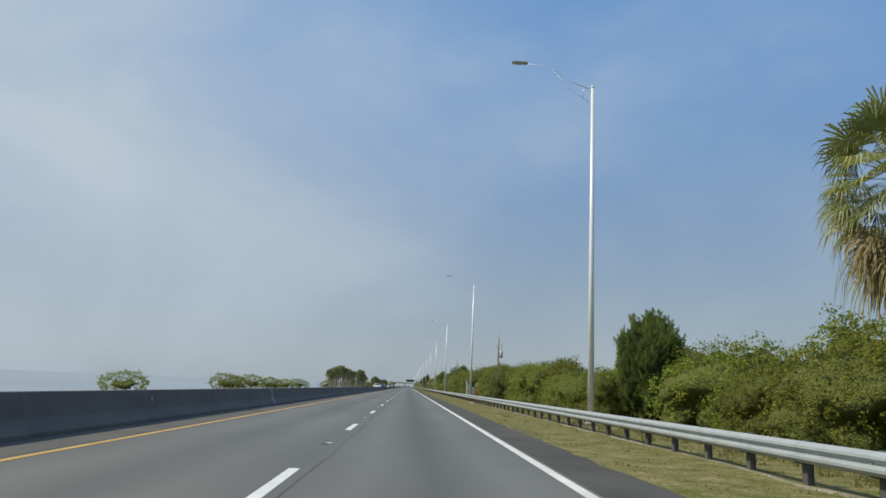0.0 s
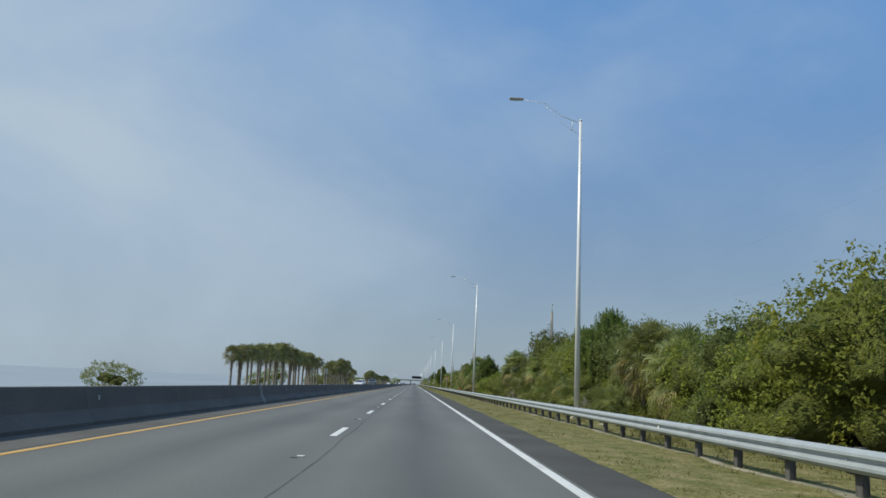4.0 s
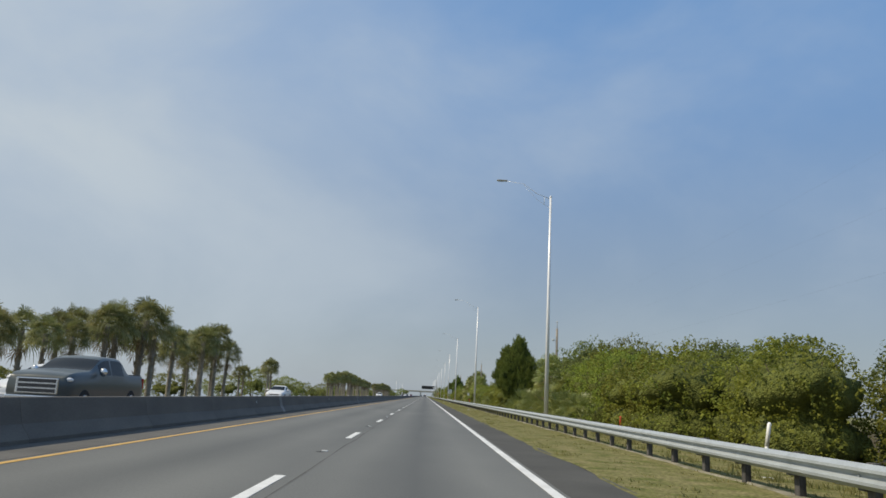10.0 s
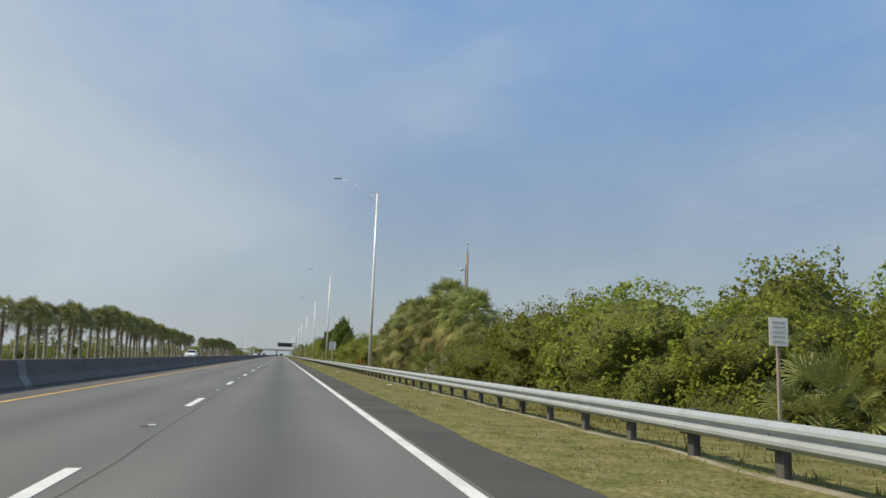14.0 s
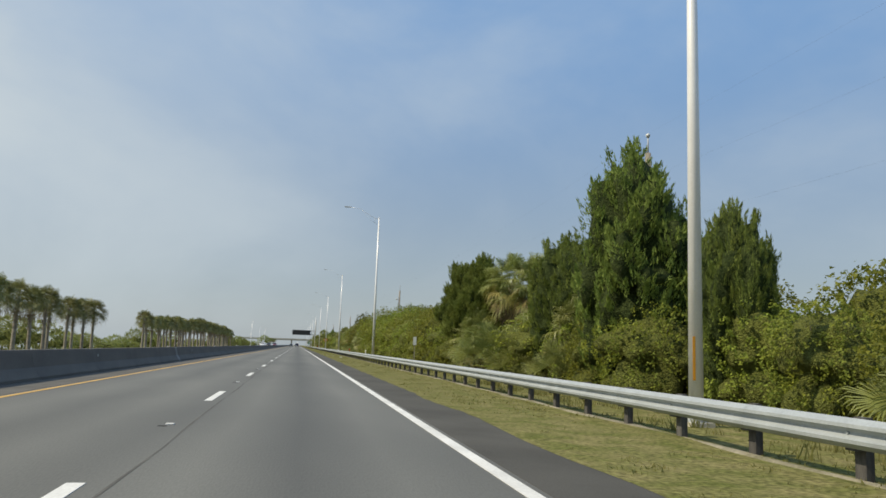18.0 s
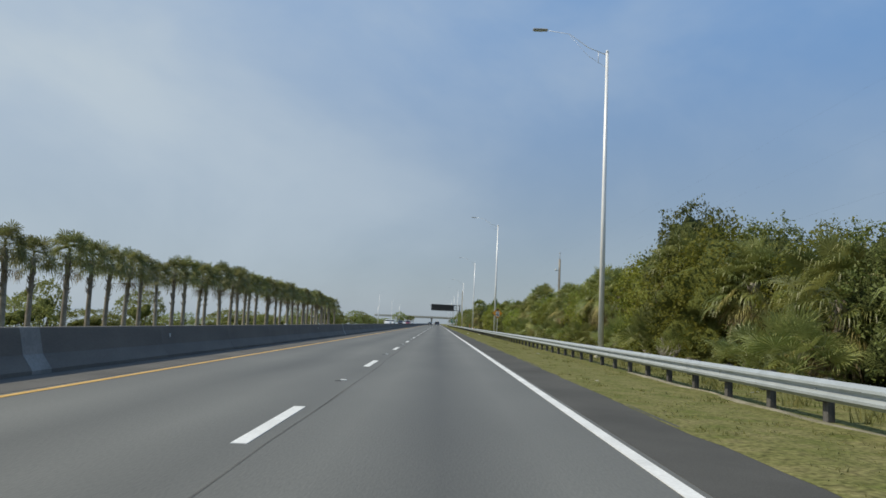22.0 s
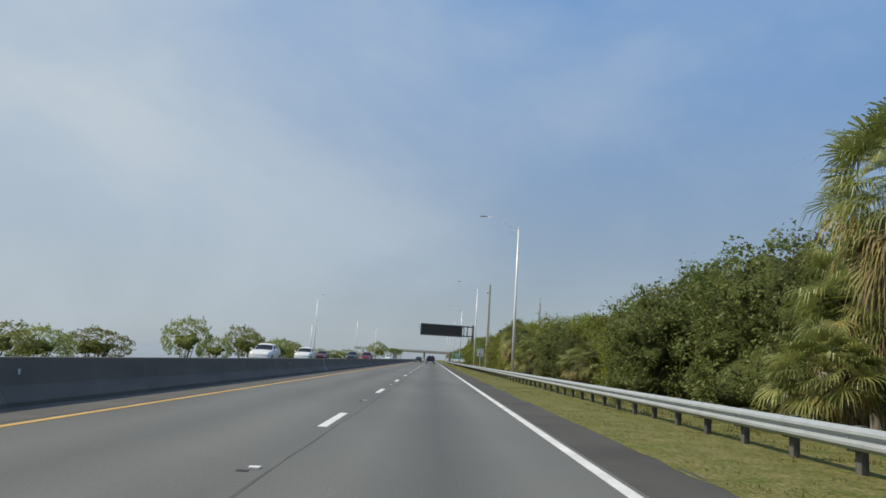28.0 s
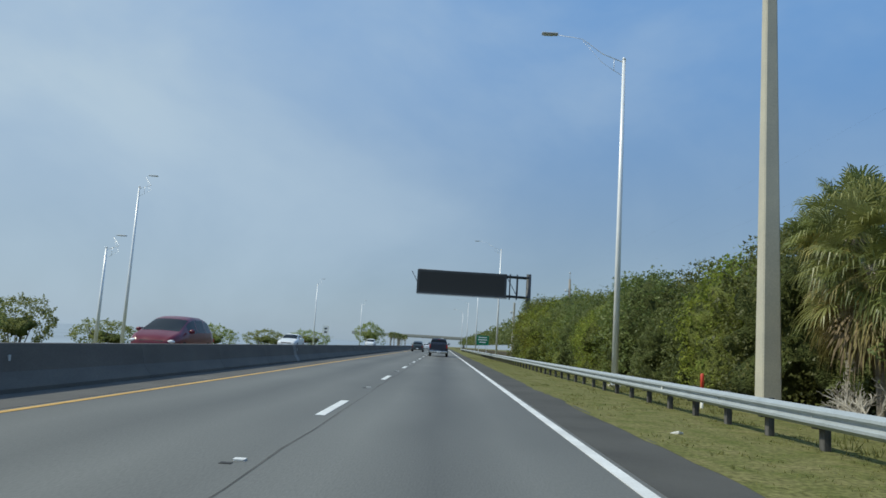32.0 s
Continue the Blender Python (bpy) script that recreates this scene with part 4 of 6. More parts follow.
cedar_b = make_cedar("red_cedar", 17, 4.0, 6.2, 620, "broad dark green cedar with an uneven top", "cedars", ((0.05, 2.0, 1.0), (0.22, 0.3, 0.90), (0.22, 4.0, 0.84), (0.24, 5.4, 0.72)), 0.10)
cedar_c = make_cedar("red_cedar", 27, 4.2, 7.3, 1900, "large dense cedar with a pointed head and a lower shoulder", "cedars", clear=0.0, spires=(
    (0.15, 0, 0.8, 7.55, 1.25), (-1.0, 0.2, 2.1, 6.6, 1.15), (-1.65, 0, 2.3, 5.4, 0.72), (-0.6, -0.6, 1.5, 5.6, 1.0), (1.25, -0.3, 0.4, 5.6, 1.0), (2.1, 0, 0.3, 4.4, 0.82), (0.7, -0.6, 0.3, 4.2, 1.0), (0.3, 0.8, 1.4, 6.3, 1.0)))
cedar_d = make_cedar("red_cedar", 28, 4.2, 6.5, 1900, "round-headed cedar above a bare trunk", "cedars", clear=0.62, spires=(
    (0.0, 0, 2.6, 6.45, 1.1), (-1.15, 0, 2.4, 6.1, 0.98), (0.55, -0.2, 2.6, 5.8, 0.95), (-1.85, 0, 2.3, 4.5, 0.62), (-0.2, -0.7, 2.3, 4.8, 1.0), (1.2, 0.3, 2.5, 5.1, 0.92), (1.65, 0.2, 2.3, 4.3, 0.62), (-1.3, -0.3, 2.0, 4.0, 0.75)))
wispy = make_shrub("shore_bush", 18, 3.6, 3.0, 2400, 0.13, M_SHORE, "open wispy green shore bush", group="shore bushes", level=3, low=0.14, sprigs=70, inset=0.85, twig=0.55)
palm_h = {palm_a: 3.9, palm_b: 5.1, palm_c: 6.8}
placed = set()


def put(src, m):
    """The first use places the source itself, later ones are copies."""
    if src.name not in placed:
        placed.add(src.name)
        src.matrix_world = m
        return src
    return copy_thing_once(src, m)


def copy_thing_once(src, m):
    keep, src.scale = src.scale.copy(), (1, 1, 1)
    c = copy_thing(src, m)
    src.scale = keep
    return c


# right-hand palms: x, y, top height
PALMS_1 = ((11.0, 9.0, 9.2), (11, 154, 4.9), (11.5, 150, 4.4), (11, 169, 4.6), (11.3, 176, 4.8), (11, 184, 5.0), (11.6, 190, 5.2), (11, 198, 5.3), (11.4, 203, 5.1),
           (10.6, 198.5, 5.0), (11, 247, 4.5), (10.7, 253.5, 4.6), (10.4, 257.5, 3.8), (11.4, 258.5, 5.2), (12, 266, 7.0), (10.6, 271, 5.4), (10.8, 276, 6.4), (11.6, 279, 6.0), (10.4, 282, 5.0), (10.9, 286.5, 4.7), (10.2, 274, 4.0))
PALMS_2 = ((10.8, 450.0, 3.9), (11.2, 453, 5.7), (11.1, 456, 5.9), (10.8, 459.5, 5.6), (11.4, 461.5, 7.0), (11, 465.5, 6.3), (11.8, 469, 6.6), (11, 473, 6.5), (11.4, 477, 6.2), (10.8, 484, 5.5), (11.2, 488, 4.8), (10.4, 469, 4.6), (10.4, 478, 4.2),
           (11, 559, 6.4), (9.4, 559.7, 3.6), (9.3, 558.2, 3.0), (11.4, 557, 6.2), (10.4, 553, 3.8), (11.2, 549, 4.0), (9.6, 630.4, 4.1), (10.2, 640.5, 4.2), (10.5, 358.4, 5.0), (10.4, 352, 3.8), (11, 648, 4.4), (11.4, 655, 5.0))
PALMS_3 = ((11, 661.6, 6.1), (11.6, 667, 5.4), (11, 673, 5.4), (11, 677.5, 5.7), (11.7, 683, 5.0), (11, 690, 5.3), (11.5, 697, 4.6), (10.6, 703.5, 4.1), (11, 708.5, 6.0),
           (11.5, 713, 6.1), (11, 717, 5.4), (9.1, 794.2, 7.0), (9.1, 788.3, 5.8), (10.8, 799, 5.6), (8.9, 797.6, 2.8), (9.3, 828.2, 3.1), (9.2, 786.5, 3.0), (10.8, 831, 3.5), (9.4, 854.5, 5.0), (9.1, 851.5, 4.0), (9.9, 763.5, 4.7), (10.6, 768, 4.3))
PALMS_4 = ((8.8, 858.5, 5.9), (9.3, 861.5, 5.7), (10.8, 878, 4.9), (9.1, 864.5, 5.3), (8.7, 860, 2.7), (10.4, 896, 6.0), (12.2, 875.5, 6.7), (12.7, 879.5, 6.4), (12.5, 879, 5.8), (12.6, 886, 6.0), (11, 898.8, 6.8), (11.8, 902, 6.2), (10.6, 895, 5.0),
           (10.6, 913, 3.4), (11.5, 928, 5.0), (12, 945, 6.5), (11.6, 962, 6.5), (11.4, 122, 4.4), (9.7, 89.3, 3.2), (11.5, 735, 5.2), (11, 742, 5.0), (11.4, 750, 5.4))
for x, y, h in PALMS_1 + PALMS_2 + PALMS_3 + PALMS_4:
    src = palm_a if h < 4.8 else palm_b if h < 6.1 else palm_c
    s = h / palm_h[src] * PR.uniform(0.96, 1.04)
    put(src, scaled(x + PR.uniform(-0.2, 0.2), y, -0.1, s ** 0.5, PR.uniform(0, 360), s))
# palmettos in front: x, y, height
for x, y, h in ((9.1, 294.2, 1.9), (9.5, 343, 2.0), (9.4, 347.5, 2.1), (9.6, 352, 2.0), (9.4, 356, 2.4), (9.5, 361, 2.0), (9.5, 370.5, 1.7), (9.4, 362.8, 1.9), (9.2, 366.0, 2.4), (9.3, 378, 1.3), (9.0, 393.4, 2.3),
                (9.0, 397.6, 1.5), (9.1, 390.8, 1.9), (8.8, 395.3, 0.9), (9.5, 417, 2.0), (9.3, 421, 1.6), (9.2, 530, 1.9), (9.4, 527.5, 1.5), (9.2, 620.6, 1.4), (9.2, 646.5, 2.0), (9.4, 650, 1.7), (9.3, 557, 2.6), (9.2, 560.2, 1.6), (9.2, 552.5, 2.2),
                (9.6, 548, 1.8), (9.4, 792, 2.0), (9.5, 45, 1.2), (9.3, 5, 1.6)):
    put(palmetto, scaled(x, y, -0.08, h / 1.95, PR.uniform(0, 360)))
# young growth under the palm groups
for y0, y1 in ((452, 488), (657, 718), (268, 288), (156, 204), (847, 868)):
    y = y0
    while y < y1:
        h = PR.uniform(1.6, 2.5)
        put(palmetto, scaled(PR.uniform(9.7, 10.5), y, -0.08, h / 2.1, PR.uniform(0, 360), h / 1.95))
        y += PR.uniform(3.5, 6.5)
# cedars: x, y, height, width
for x, y, h, w in ((10.6, 26.2, 5.0, 3.2), (12, 164.5, 6.3, 2.9), (11.2, 166.5, 5.4, 2.6), (13, 177, 6.2, 2.4), (11.1, 234.3, 6.0, 3.6), (11.2, 261.8, 5.9, 4.3),
                   (10.4, 543.0, 8.1, 3.9), (10.8, 538.2, 5.2, 2.2), (11.0, 551, 6.2, 3.4),
                   (11.5, 781.3, 6.7, 3.2), (12, 788, 6.0, 3.6), (12, 814, 6.0, 2.4)):
    src = PR.choice((cedar_a, cedar_b))
    hh, ww = (7.0, 3.6) if src is cedar_a else (6.2, 4.0)
    put(src, scaled(x, y, -0.1, w / ww, PR.uniform(0, 360), h / hh))
put(cedar_c, pose(8.9, 370.6, -0.1, 0, 0, -25))
put(cedar_d, pose(9.7, 561.1, -0.1, 0, 0, -34))

# thicket behind: heights of its top along the road
TOP_Y = (-60, 12, 15, 20, 27, 42, 47, 51, 56, 85, 118, 150, 175, 205, 220, 228, 250, 285, 310, 323, 338, 346, 351, 358, 364, 378, 385, 390, 405, 416, 426, 432, 440, 445, 480, 500, 520, 524, 530, 537, 565, 576, 586, 594, 605, 618, 625, 640, 648, 655, 662, 690, 720, 745, 772, 790, 806, 816, 824, 840, 856, 874, 880, 885, 893, 910, 926, 956, 1000, 1200)
TOP_H = (3.5, 3.6, 3.9, 3.3, 3.8, 2.9, 2.9, 3.4, 4.2, 4.3, 4.9, 4.6, 5.6, 4.6, 3.5, 3.0, 4.2, 4.0, 4.1, 4.0, 4.7, 4.7, 5.8, 5.8, 5.3, 4.9, 4.5, 3.9, 3.3, 3.4, 3.7, 3.6, 4.1, 3.7, 4.0, 4.2, 4.0, 4.4, 3.3, 3.6, 4.4, 4.6, 5.0, 5.6, 6.0, 5.2, 5.8, 4.4, 4.5, 5.9, 6.2, 4.8, 4.8, 5.2, 5.0, 5.8, 6.6, 6.2, 5.2, 5.3, 6.0, 6.0, 5.5, 6.7, 5.6, 5.6, 6.2, 7, 7, 8)


def top_at(y):
    return float(np.interp(y, TOP_Y, TOP_H))


def bare_front(y):
    """Stretches where palms and cedars stand before the thicket."""
    return any(a < y < b for a, b in ((21, 32), (227, 243), (85, 97), (340, 381), (614, 640), (776, 813), (824, 832), (759, 772), (244, 290), (446, 492), (628, 720), (146, 206), (555, 566), (845, 869), (893, 901)))


y = -6.0
while y < 985:
    h = top_at(y) * PR.uniform(0.90, 1.06)
    dark = 150 < y < 275 or 600 < y < 665 or 770 < y < 815 or 870 < y < 985
    src = PR.choice((oak_a, oak_a, oak_b)) if dark else PR.choice((oak_b, oak_b, oak_b, oak_a))
    hh = 5.4 if src is oak_a else 5.0
    if bare_front(y):
        src = oak_c if src is oak_a else oak_d
    put(src, scaled(PR.uniform(12.2, 14.2), y, -0.15, max(0.75, h / hh * PR.uniform(0.9, 1.15)), PR.uniform(0, 360), h / hh))
    y += PR.uniform(4.0, 5.6)
# front shrubs, lower towards the rail
y = -8.0
while y < 975:
    h = top_at(y) * PR.uniform(0.56, 0.96)
    src = PR.choice((shrub_a, shrub_b, shrub_c)) if y < 60 or 380 < y < 450 or 500 < y < 600 else PR.choice((shrub_a, shrub_b, shrub_c, shrub_a, oak_c)) if y < 770 else PR.choice((shrub_a, shrub_c, oak_c, oak_c)) if y < 848 else PR.choice((oak_c, oak_c, shrub_c))
    src = oak_d if h > 3.7 and src is not oak_c else src
    hh = {shrub_a: 3.4, shrub_b: 3.2, shrub_c: 3.8, oak_c: 5.4, oak_d: 5.0}[src]
    near_palm = bare_front(y)
    if near_palm and PR.random() < 0.6:
        y += PR.uniform(2.5, 4)
        continue
    x = PR.uniform(11.6, 12.4) if near_palm else PR.uniform(9.7, 11.2)
    put(src, scaled(x, y, -0.12, max(0.55, h / hh * PR.uniform(0.9, 1.2)), PR.uniform(0, 360), h / hh))
    y += PR.uniform(3.0, 4.4) * (1.4 if near_palm else 1)

for x, y, h in ((12.2, 662.5, 7.4), (12.0, 186.5, 6.6), (12.4, 181.5, 6.0), (11.8, 886, 6.8)):
    put(oak_c, scaled(x, y, -0.12, 0.95, PR.uniform(0, 360), h / 5.4))
# single shrubs that stand out in front
for x, y, h in ((9.7, 447.3, 2.4), (9.6, 444.6, 2.0), (9.8, 207.5, 2.6), (10.4, 566, 3.2), (10.6, 570, 3.6), (10.5, 562, 2.5), (10.4, 372.5, 2.4), (8.9, 564.6, 2.0), (8.8, 562.6, 1.6), (9.3, 566.4, 2.5)):
    put(shrub_b, scaled(x, y, -0.1, h / 3.2, PR.uniform(0, 360), h / 3.2))

# ---- shore side: the bank falls to the water ----
def shore_z(x):
    return -0.02 - 0.1297 * (-x - 20.2)


def shore(src, x, y, top, full, w=None):
    """Stands src on the bank so that its top comes to that height."""
    z = shore_z(x) - 0.08
    s = (top - z) / full
    put(src, scaled(x, y, z, w or s, PR.uniform(0, 360), s))



yy = 215.0
while yy < 301:
    h = float(np.interp(yy, (215, 225, 250, 260, 300), (5.2, 5.6, 7.2, 6.8, 6.6))) * PR.uniform(0.93, 1.07)
    shore(PR.choice((row_a, row_b, row_c)), -23.6 + PR.uniform(-0.4, 0.4), yy, h, 6.05)
    yy += PR.uniform(2.9, 3.7)
for x, y, h in ((-25, 331.5, 3.6), (-25, 341, 5.0), (-24, 345, 5.2), (-24.4, 350, 5.4), (-24, 354, 7.2), (-24.6, 357.5, 7.6), (-24, 361, 8.3), (-24.4, 365, 8.2), (-24, 369, 6.8), (-24, 374.5, 4.5), (-24, 379, 7.6),
                (-25, 381.5, 8.0), (-24.3, 385, 8.4), (-24, 388.5, 6.8), (-24, 396, 4.0), (-24.5, 400, 4.2), (-24, 413.5, 5.8), (-24.4, 418, 6.0), (-25, 327, 3.6), (-26.4, 343, 5.6), (-27, 348, 5.8), (-26.5, 352, 6.2), (-27.2, 356, 7.0), (-26.2, 359, 7.4), (-27, 363, 7.6),
                (-26.4, 367, 7.0), (-26.8, 372, 5.4), (-26.6, 377, 6.6), (-27, 383, 7.4), (-26.4, 387, 7.0), (-26.6, 392, 5.0)):
    shore(PR.choice((row_a, row_b, row_c)), x, y, h, 6.05)
yy = 480.0
while yy < 797:
    if not 616 < yy < 640:
        h = float(np.interp(yy, (480, 500, 525, 560, 610, 640, 690, 715, 760, 815), (5.6, 6.2, 7.2, 6.6, 5.6, 5.6, 5.9, 6.8, 6.6, 5.8))) * PR.uniform(0.93, 1.07)
        shore(PR.choice((row_a, row_b, row_c)), -23.6 + PR.uniform(-0.4, 0.4), yy, h, 6.1)
    yy += PR.uniform(2.9, 3.9)
for yy in np.arange(1240, 1400, 16.0):
    shore(PR.choice((row_a, row_b)), -25 + PR.uniform(-1, 1), float(yy), PR.uniform(5.5, 7), 5.75)
for x, y, h, w in ((-27, 65, 1.5, 4), (-27, 105, 1.9, 4.5), (-27, 112, 1.7, 4), (-27, 124, 2.0, 4.2), (-28, 146, 1.8, 5), (-27, 158, 1.6, 5), (-29, 190, 1.8, 4.6), (-30, 258, 2.0, 5), (-28, 271, 3.4, 4), (-28, 327, 3.2, 4),
                   (-29, 331, 2.0, 5), (-29, 345, 2.2, 6), (-29, 362, 2.4, 6), (-29, 382, 2.2, 6), (-28, 405, 2.6, 6), (-28, 423, 4.0, 4.6), (-28, 440, 2.6, 6), (-28, 452, 3.4, 6.5), (-28, 466, 2.6, 6),
                   (-26, 801, 4.3, 5.0), (-25.5, 807, 4.0, 5.5), (-26, 813, 2.6, 5), (-28, 828, 1.9, 5)):
    shore(wispy, max(x, -28.5), y, h - 0.2, 2.9, w / 3.5)
for x, y, h, w in ((-28, 834, 1.8, 5), (-26.5, 840, 2.0, 5), (-26.5, 861.5, 3.8, 4.6), (-27, 874, 2.2, 4), (-26.5, 886, 3.9, 5), (-27, 893, 3.2, 4), (-27, 911, 2.8, 6), (-27, 918, 3.0, 6), (-27, 926, 2.6, 4), (-28, 941, 1.6, 5),
                   (-29, 970, 2.0, 6), (-29, 1000, 2.0, 7), (-30, 1040, 2.6, 8), (-27, 1153, 7.5, 10)):
    shore(wispy, max(x, -28.5), y, h - 0.2, 2.9, w / 3.5)
yy = 485.0
while yy < 800:
    shore(wispy, -27.8 + PR.uniform(-1, 0.8), yy, PR.choice((0.5, 0.9, 1.2, 1.5, 2.7)), 2.9, PR.uniform(1.0, 1.7))
    yy += PR.uniform(4, 8)
# woods beyond the last stretch, too far to tell apart
rng = np.random.RandomState(9)
V = []
for i in range(60):
    c, r = np.array([13 + 5 * rng.rand(), 985 + 7 * i, 2.6]), np.array([3.4, 4.8, 3.2 + 1.8 * rng.rand()])
    d = rng.randn(270, 3)
    d[:, 2] = np.abs(d[:, 2])
    d /= np.linalg.norm(d, axis=1)[:, None]
    V.append(leaf_tris(rng, c + d * r * (0.8 + 0.3 * rng.rand(270, 1)), d, 0.6, 0.7))
tagged(new("far_woods", cloud_mesh("far_woods", np.concatenate(V), M_LEAF_D)), "distant green woods beside the road", "woods", kind="stuff")

# ---- street lamps along the rail ----
def cyl(p0, p1, r, sides=8, r2=None):
    return tube_vf([p0, p1], [r, r if r2 is None else r2], sides)


def lamp_post(at, height, reach=2.9, turn=0.0, group="street lamps along the rail"):
    ob = root("street_lamp", at, "tall tapered aluminium street lamp with one arm over the road", "street lamp", group, rz=turn)
    part("base", joined("base", [box_vf(-0.24, 0.24, -0.24, 0.24, -0.3, 0.10), cyl((0, 0, 0.10), (0, 0, 0.34), 0.175, 12, 0.15)], [M_CONCRETE, M_STEEL], [0, 1]), ob, "square footing with a round flange")
    h = height - 0.1
    part("pole", tube("pole", [(0, 0, 0.3), (0, 0, h * 0.5), (0, 0, h)], [0.135, 0.105, 0.07], M_ALU, 14), ob, "silver tapered shaft")
    arm = [(0, 0, h - 0.12), (-0.9, 0, h + 0.20), (-reach * 0.62, 0, h + 0.82), (-reach, 0, h + 0.95)]
    part("arm", tube("arm", arm, [0.022, 0.017, 0.013, 0.012], M_ALU, 7), ob)
    part("arm", tube("arm_brace", [(0, 0, h - 0.75), (-0.9, 0, h - 0.20), (-reach * 0.62, 0, h + 0.76)], [0.010, 0.009, 0.008], M_ALU, 6), ob)
    part("strut", tube("strut", [(-0.42, 0, h - 0.52), (-0.42, 0, h + 0.06)], [0.014, 0.014], M_ALU, 6), ob)
    part("cap", tube("cap", [(0, 0, h), (0, 0, h + 0.1)], [0.085, 0.05], M_ALU, 10), ob)
    head = part("luminaire", box("luminaire", -reach - 0.66, -reach + 0.04, -0.15, 0.15, h + 0.94, h + 1.0, M_LUM, 0.03), ob, "grey cobra-head luminaire")
    part("lens", box("lens", -reach - 0.58, -reach - 0.18, -0.11, 0.11, h + 0.915, h + 0.933, M_LENS, 0.005), head, "pale glass lens")
    return ob


POLE_Y = (22.9, 87.1, 152.7, 214.9, 281.4, 344.4, 406.9, 468.4, 533.5, 596.2, 661.4, 724.8, 785.5, 846.7, 909.0, 977, 1040, 1103, 1166)
POLE_X = (7.03, 7.41, 7.34, 7.37, 7.68, 7.60, 7.18, 6.79, 7.09, 7.31, 7.38, 7.28, 7.26, 6.95, 7.00, 7.0, 7.0, 7.0, 7.0)
for i, (x, y) in enumerate(zip(POLE_X, POLE_Y)):
    lp = lamp_post((x, y, -0.08), 13.4 if i == 13 else 13.9 if i == 14 else 14.45)
    if i in (4, 8, 13):     # three carry an amber number tag
        part("tag", box("tag", -0.085, -0.035, -0.128, -0.118, 0.85, 1.65, M_SIGNO), lp, "amber reflective band on the shaft", at=(-0.04, 0.0, 0))
for x, y, h in ((-24.5, 936, 12.8), (-24.5, 931.6, 7.4), (-24.5, 1021, 12.2), (-24.5, 1100, 12.8)):
    lamp_post((x, y, shore_z(x) - 0.05), h, 0.7, 180, "street lamps on the shore side")


# ---- utility poles and their wires ----
def utility_pole(at, height, transformer=False, lean=0.0):
    ob = root("utility_pole", at, "weathered wooden utility pole with insulators" + (" and a transformer" if transformer else ""), "utility pole", "utility poles")
    ob.rotation_euler = (0, radians(lean), 0)
    part("pole", tube("pole", [(0, 0, -0.5), (0, 0, height * 0.5), (0, 0, height - 0.7)], [0.145, 0.125, 0.10], M_WOOD, 10), ob, "grey-brown wooden shaft")
    part("top_pin", tube("top_pin", [(0, 0, height - 0.72), (0, 0, height - 0.06)], [0.03, 0.02], M_GREYB, 6), ob)
    part("insulator", tube("insulator", [(0, 0, height - 0.14), (0, 0, height - 0.06), (0, 0, height)], [0.05, 0.09, 0.04], M_LENS, 8), ob, "pale porcelain insulator")
    part("bracket", joined("bracket", [cyl((0, 0, height - 1.9), (-0.38, 0, height - 1.8), 0.025, 6)], M_GREYB), ob)
    part("insulator", tube("side_insulator", [(-0.36, 0, height - 1.9), (-0.36, 0, height - 1.70)], [0.10, 0.06], M_LENS, 8), ob, "grey side insulator")
    part("bracket", joined("lower_bracket", [cyl((0.1, 0, height - 3.4), (-0.3, 0, height - 3.4), 0.03, 6)], M_GREYB), ob)
    part("ground_wire", tube("ground_wire", [(-0.13, -0.08, 0), (-0.10, -0.07, height - 1.5)], [0.012, 0.012], M_CABLE, 5), ob, "earthing wire down the pole")
    if transformer:
        can = part("transformer", tube("transformer", [(0.36, 0, height - 3.4), (0.36, 0, height - 3.35), (0.36, 0, height - 2.5), (0.36, 0, height - 2.42)], [0.2, 0.25, 0.25, 0.17], M_LUM, 14), ob, "round grey transformer can")
        part("bushing", tube("bushing", [(0.36, 0, height - 2.42), (0.40, 0, height - 1.85)], [0.05, 0.03], M_LENS, 7), can)
        part("cutout", tube("cutout", [(0.22, -0.1, height - 1.5), (0.5, -0.1, height - 1.7)], [0.05, 0.04], M_LENS, 7), ob)
    return ob


UP = ((11.8, 8, 8.9), (11.7, 95, 9.0), (11.8, 184.4, 8.9), (11.9, 277.5, 8.9), (12.4, 369, 8.9), (11.6, 457, 9.0), (11.3, 544, 8.9), (12.4, 617.5, 9.4), (12.05, 703, 9.0), (11.8, 783.8, 9.0), (11.8, 865.8, 9.0), (11.8, 950, 9.0))
for i, (x, y, h) in enumerate(UP):
    utility_pole((x, y, -0.1), h, i == 1, 1.0 if i == 7 else 0.0)
for dz, dx, name, rad in ((0.0, 0.0, "overhead_wire", 0.0008), (-1.75, -0.36, "overhead_wire", 0.0008), (-3.4, -0.3, "overhead_wire", 0.0010)):
    for (x0, y0, h0), (x1, y1, h1) in zip(UP, UP[1:]):
        pts = []
        for k in range(9):
            u = k / 8
            pts.append((x0 + (x1 - x0) * u + dx, y0 + (y1 - y0) * u, h0 + (h1 - h0) * u + dz - 0.1 - 1.1 * 4 * u * (1 - u) * 0.5))
        tagged(new(name, tube("overhead_wire", pts, [rad] * 9, M_CABLE, 4)), "thin dark sagging overhead wire", "wire", "overhead wires")


# ---- road signs ----
dg = bpy.context.evaluated_depsgraph_get


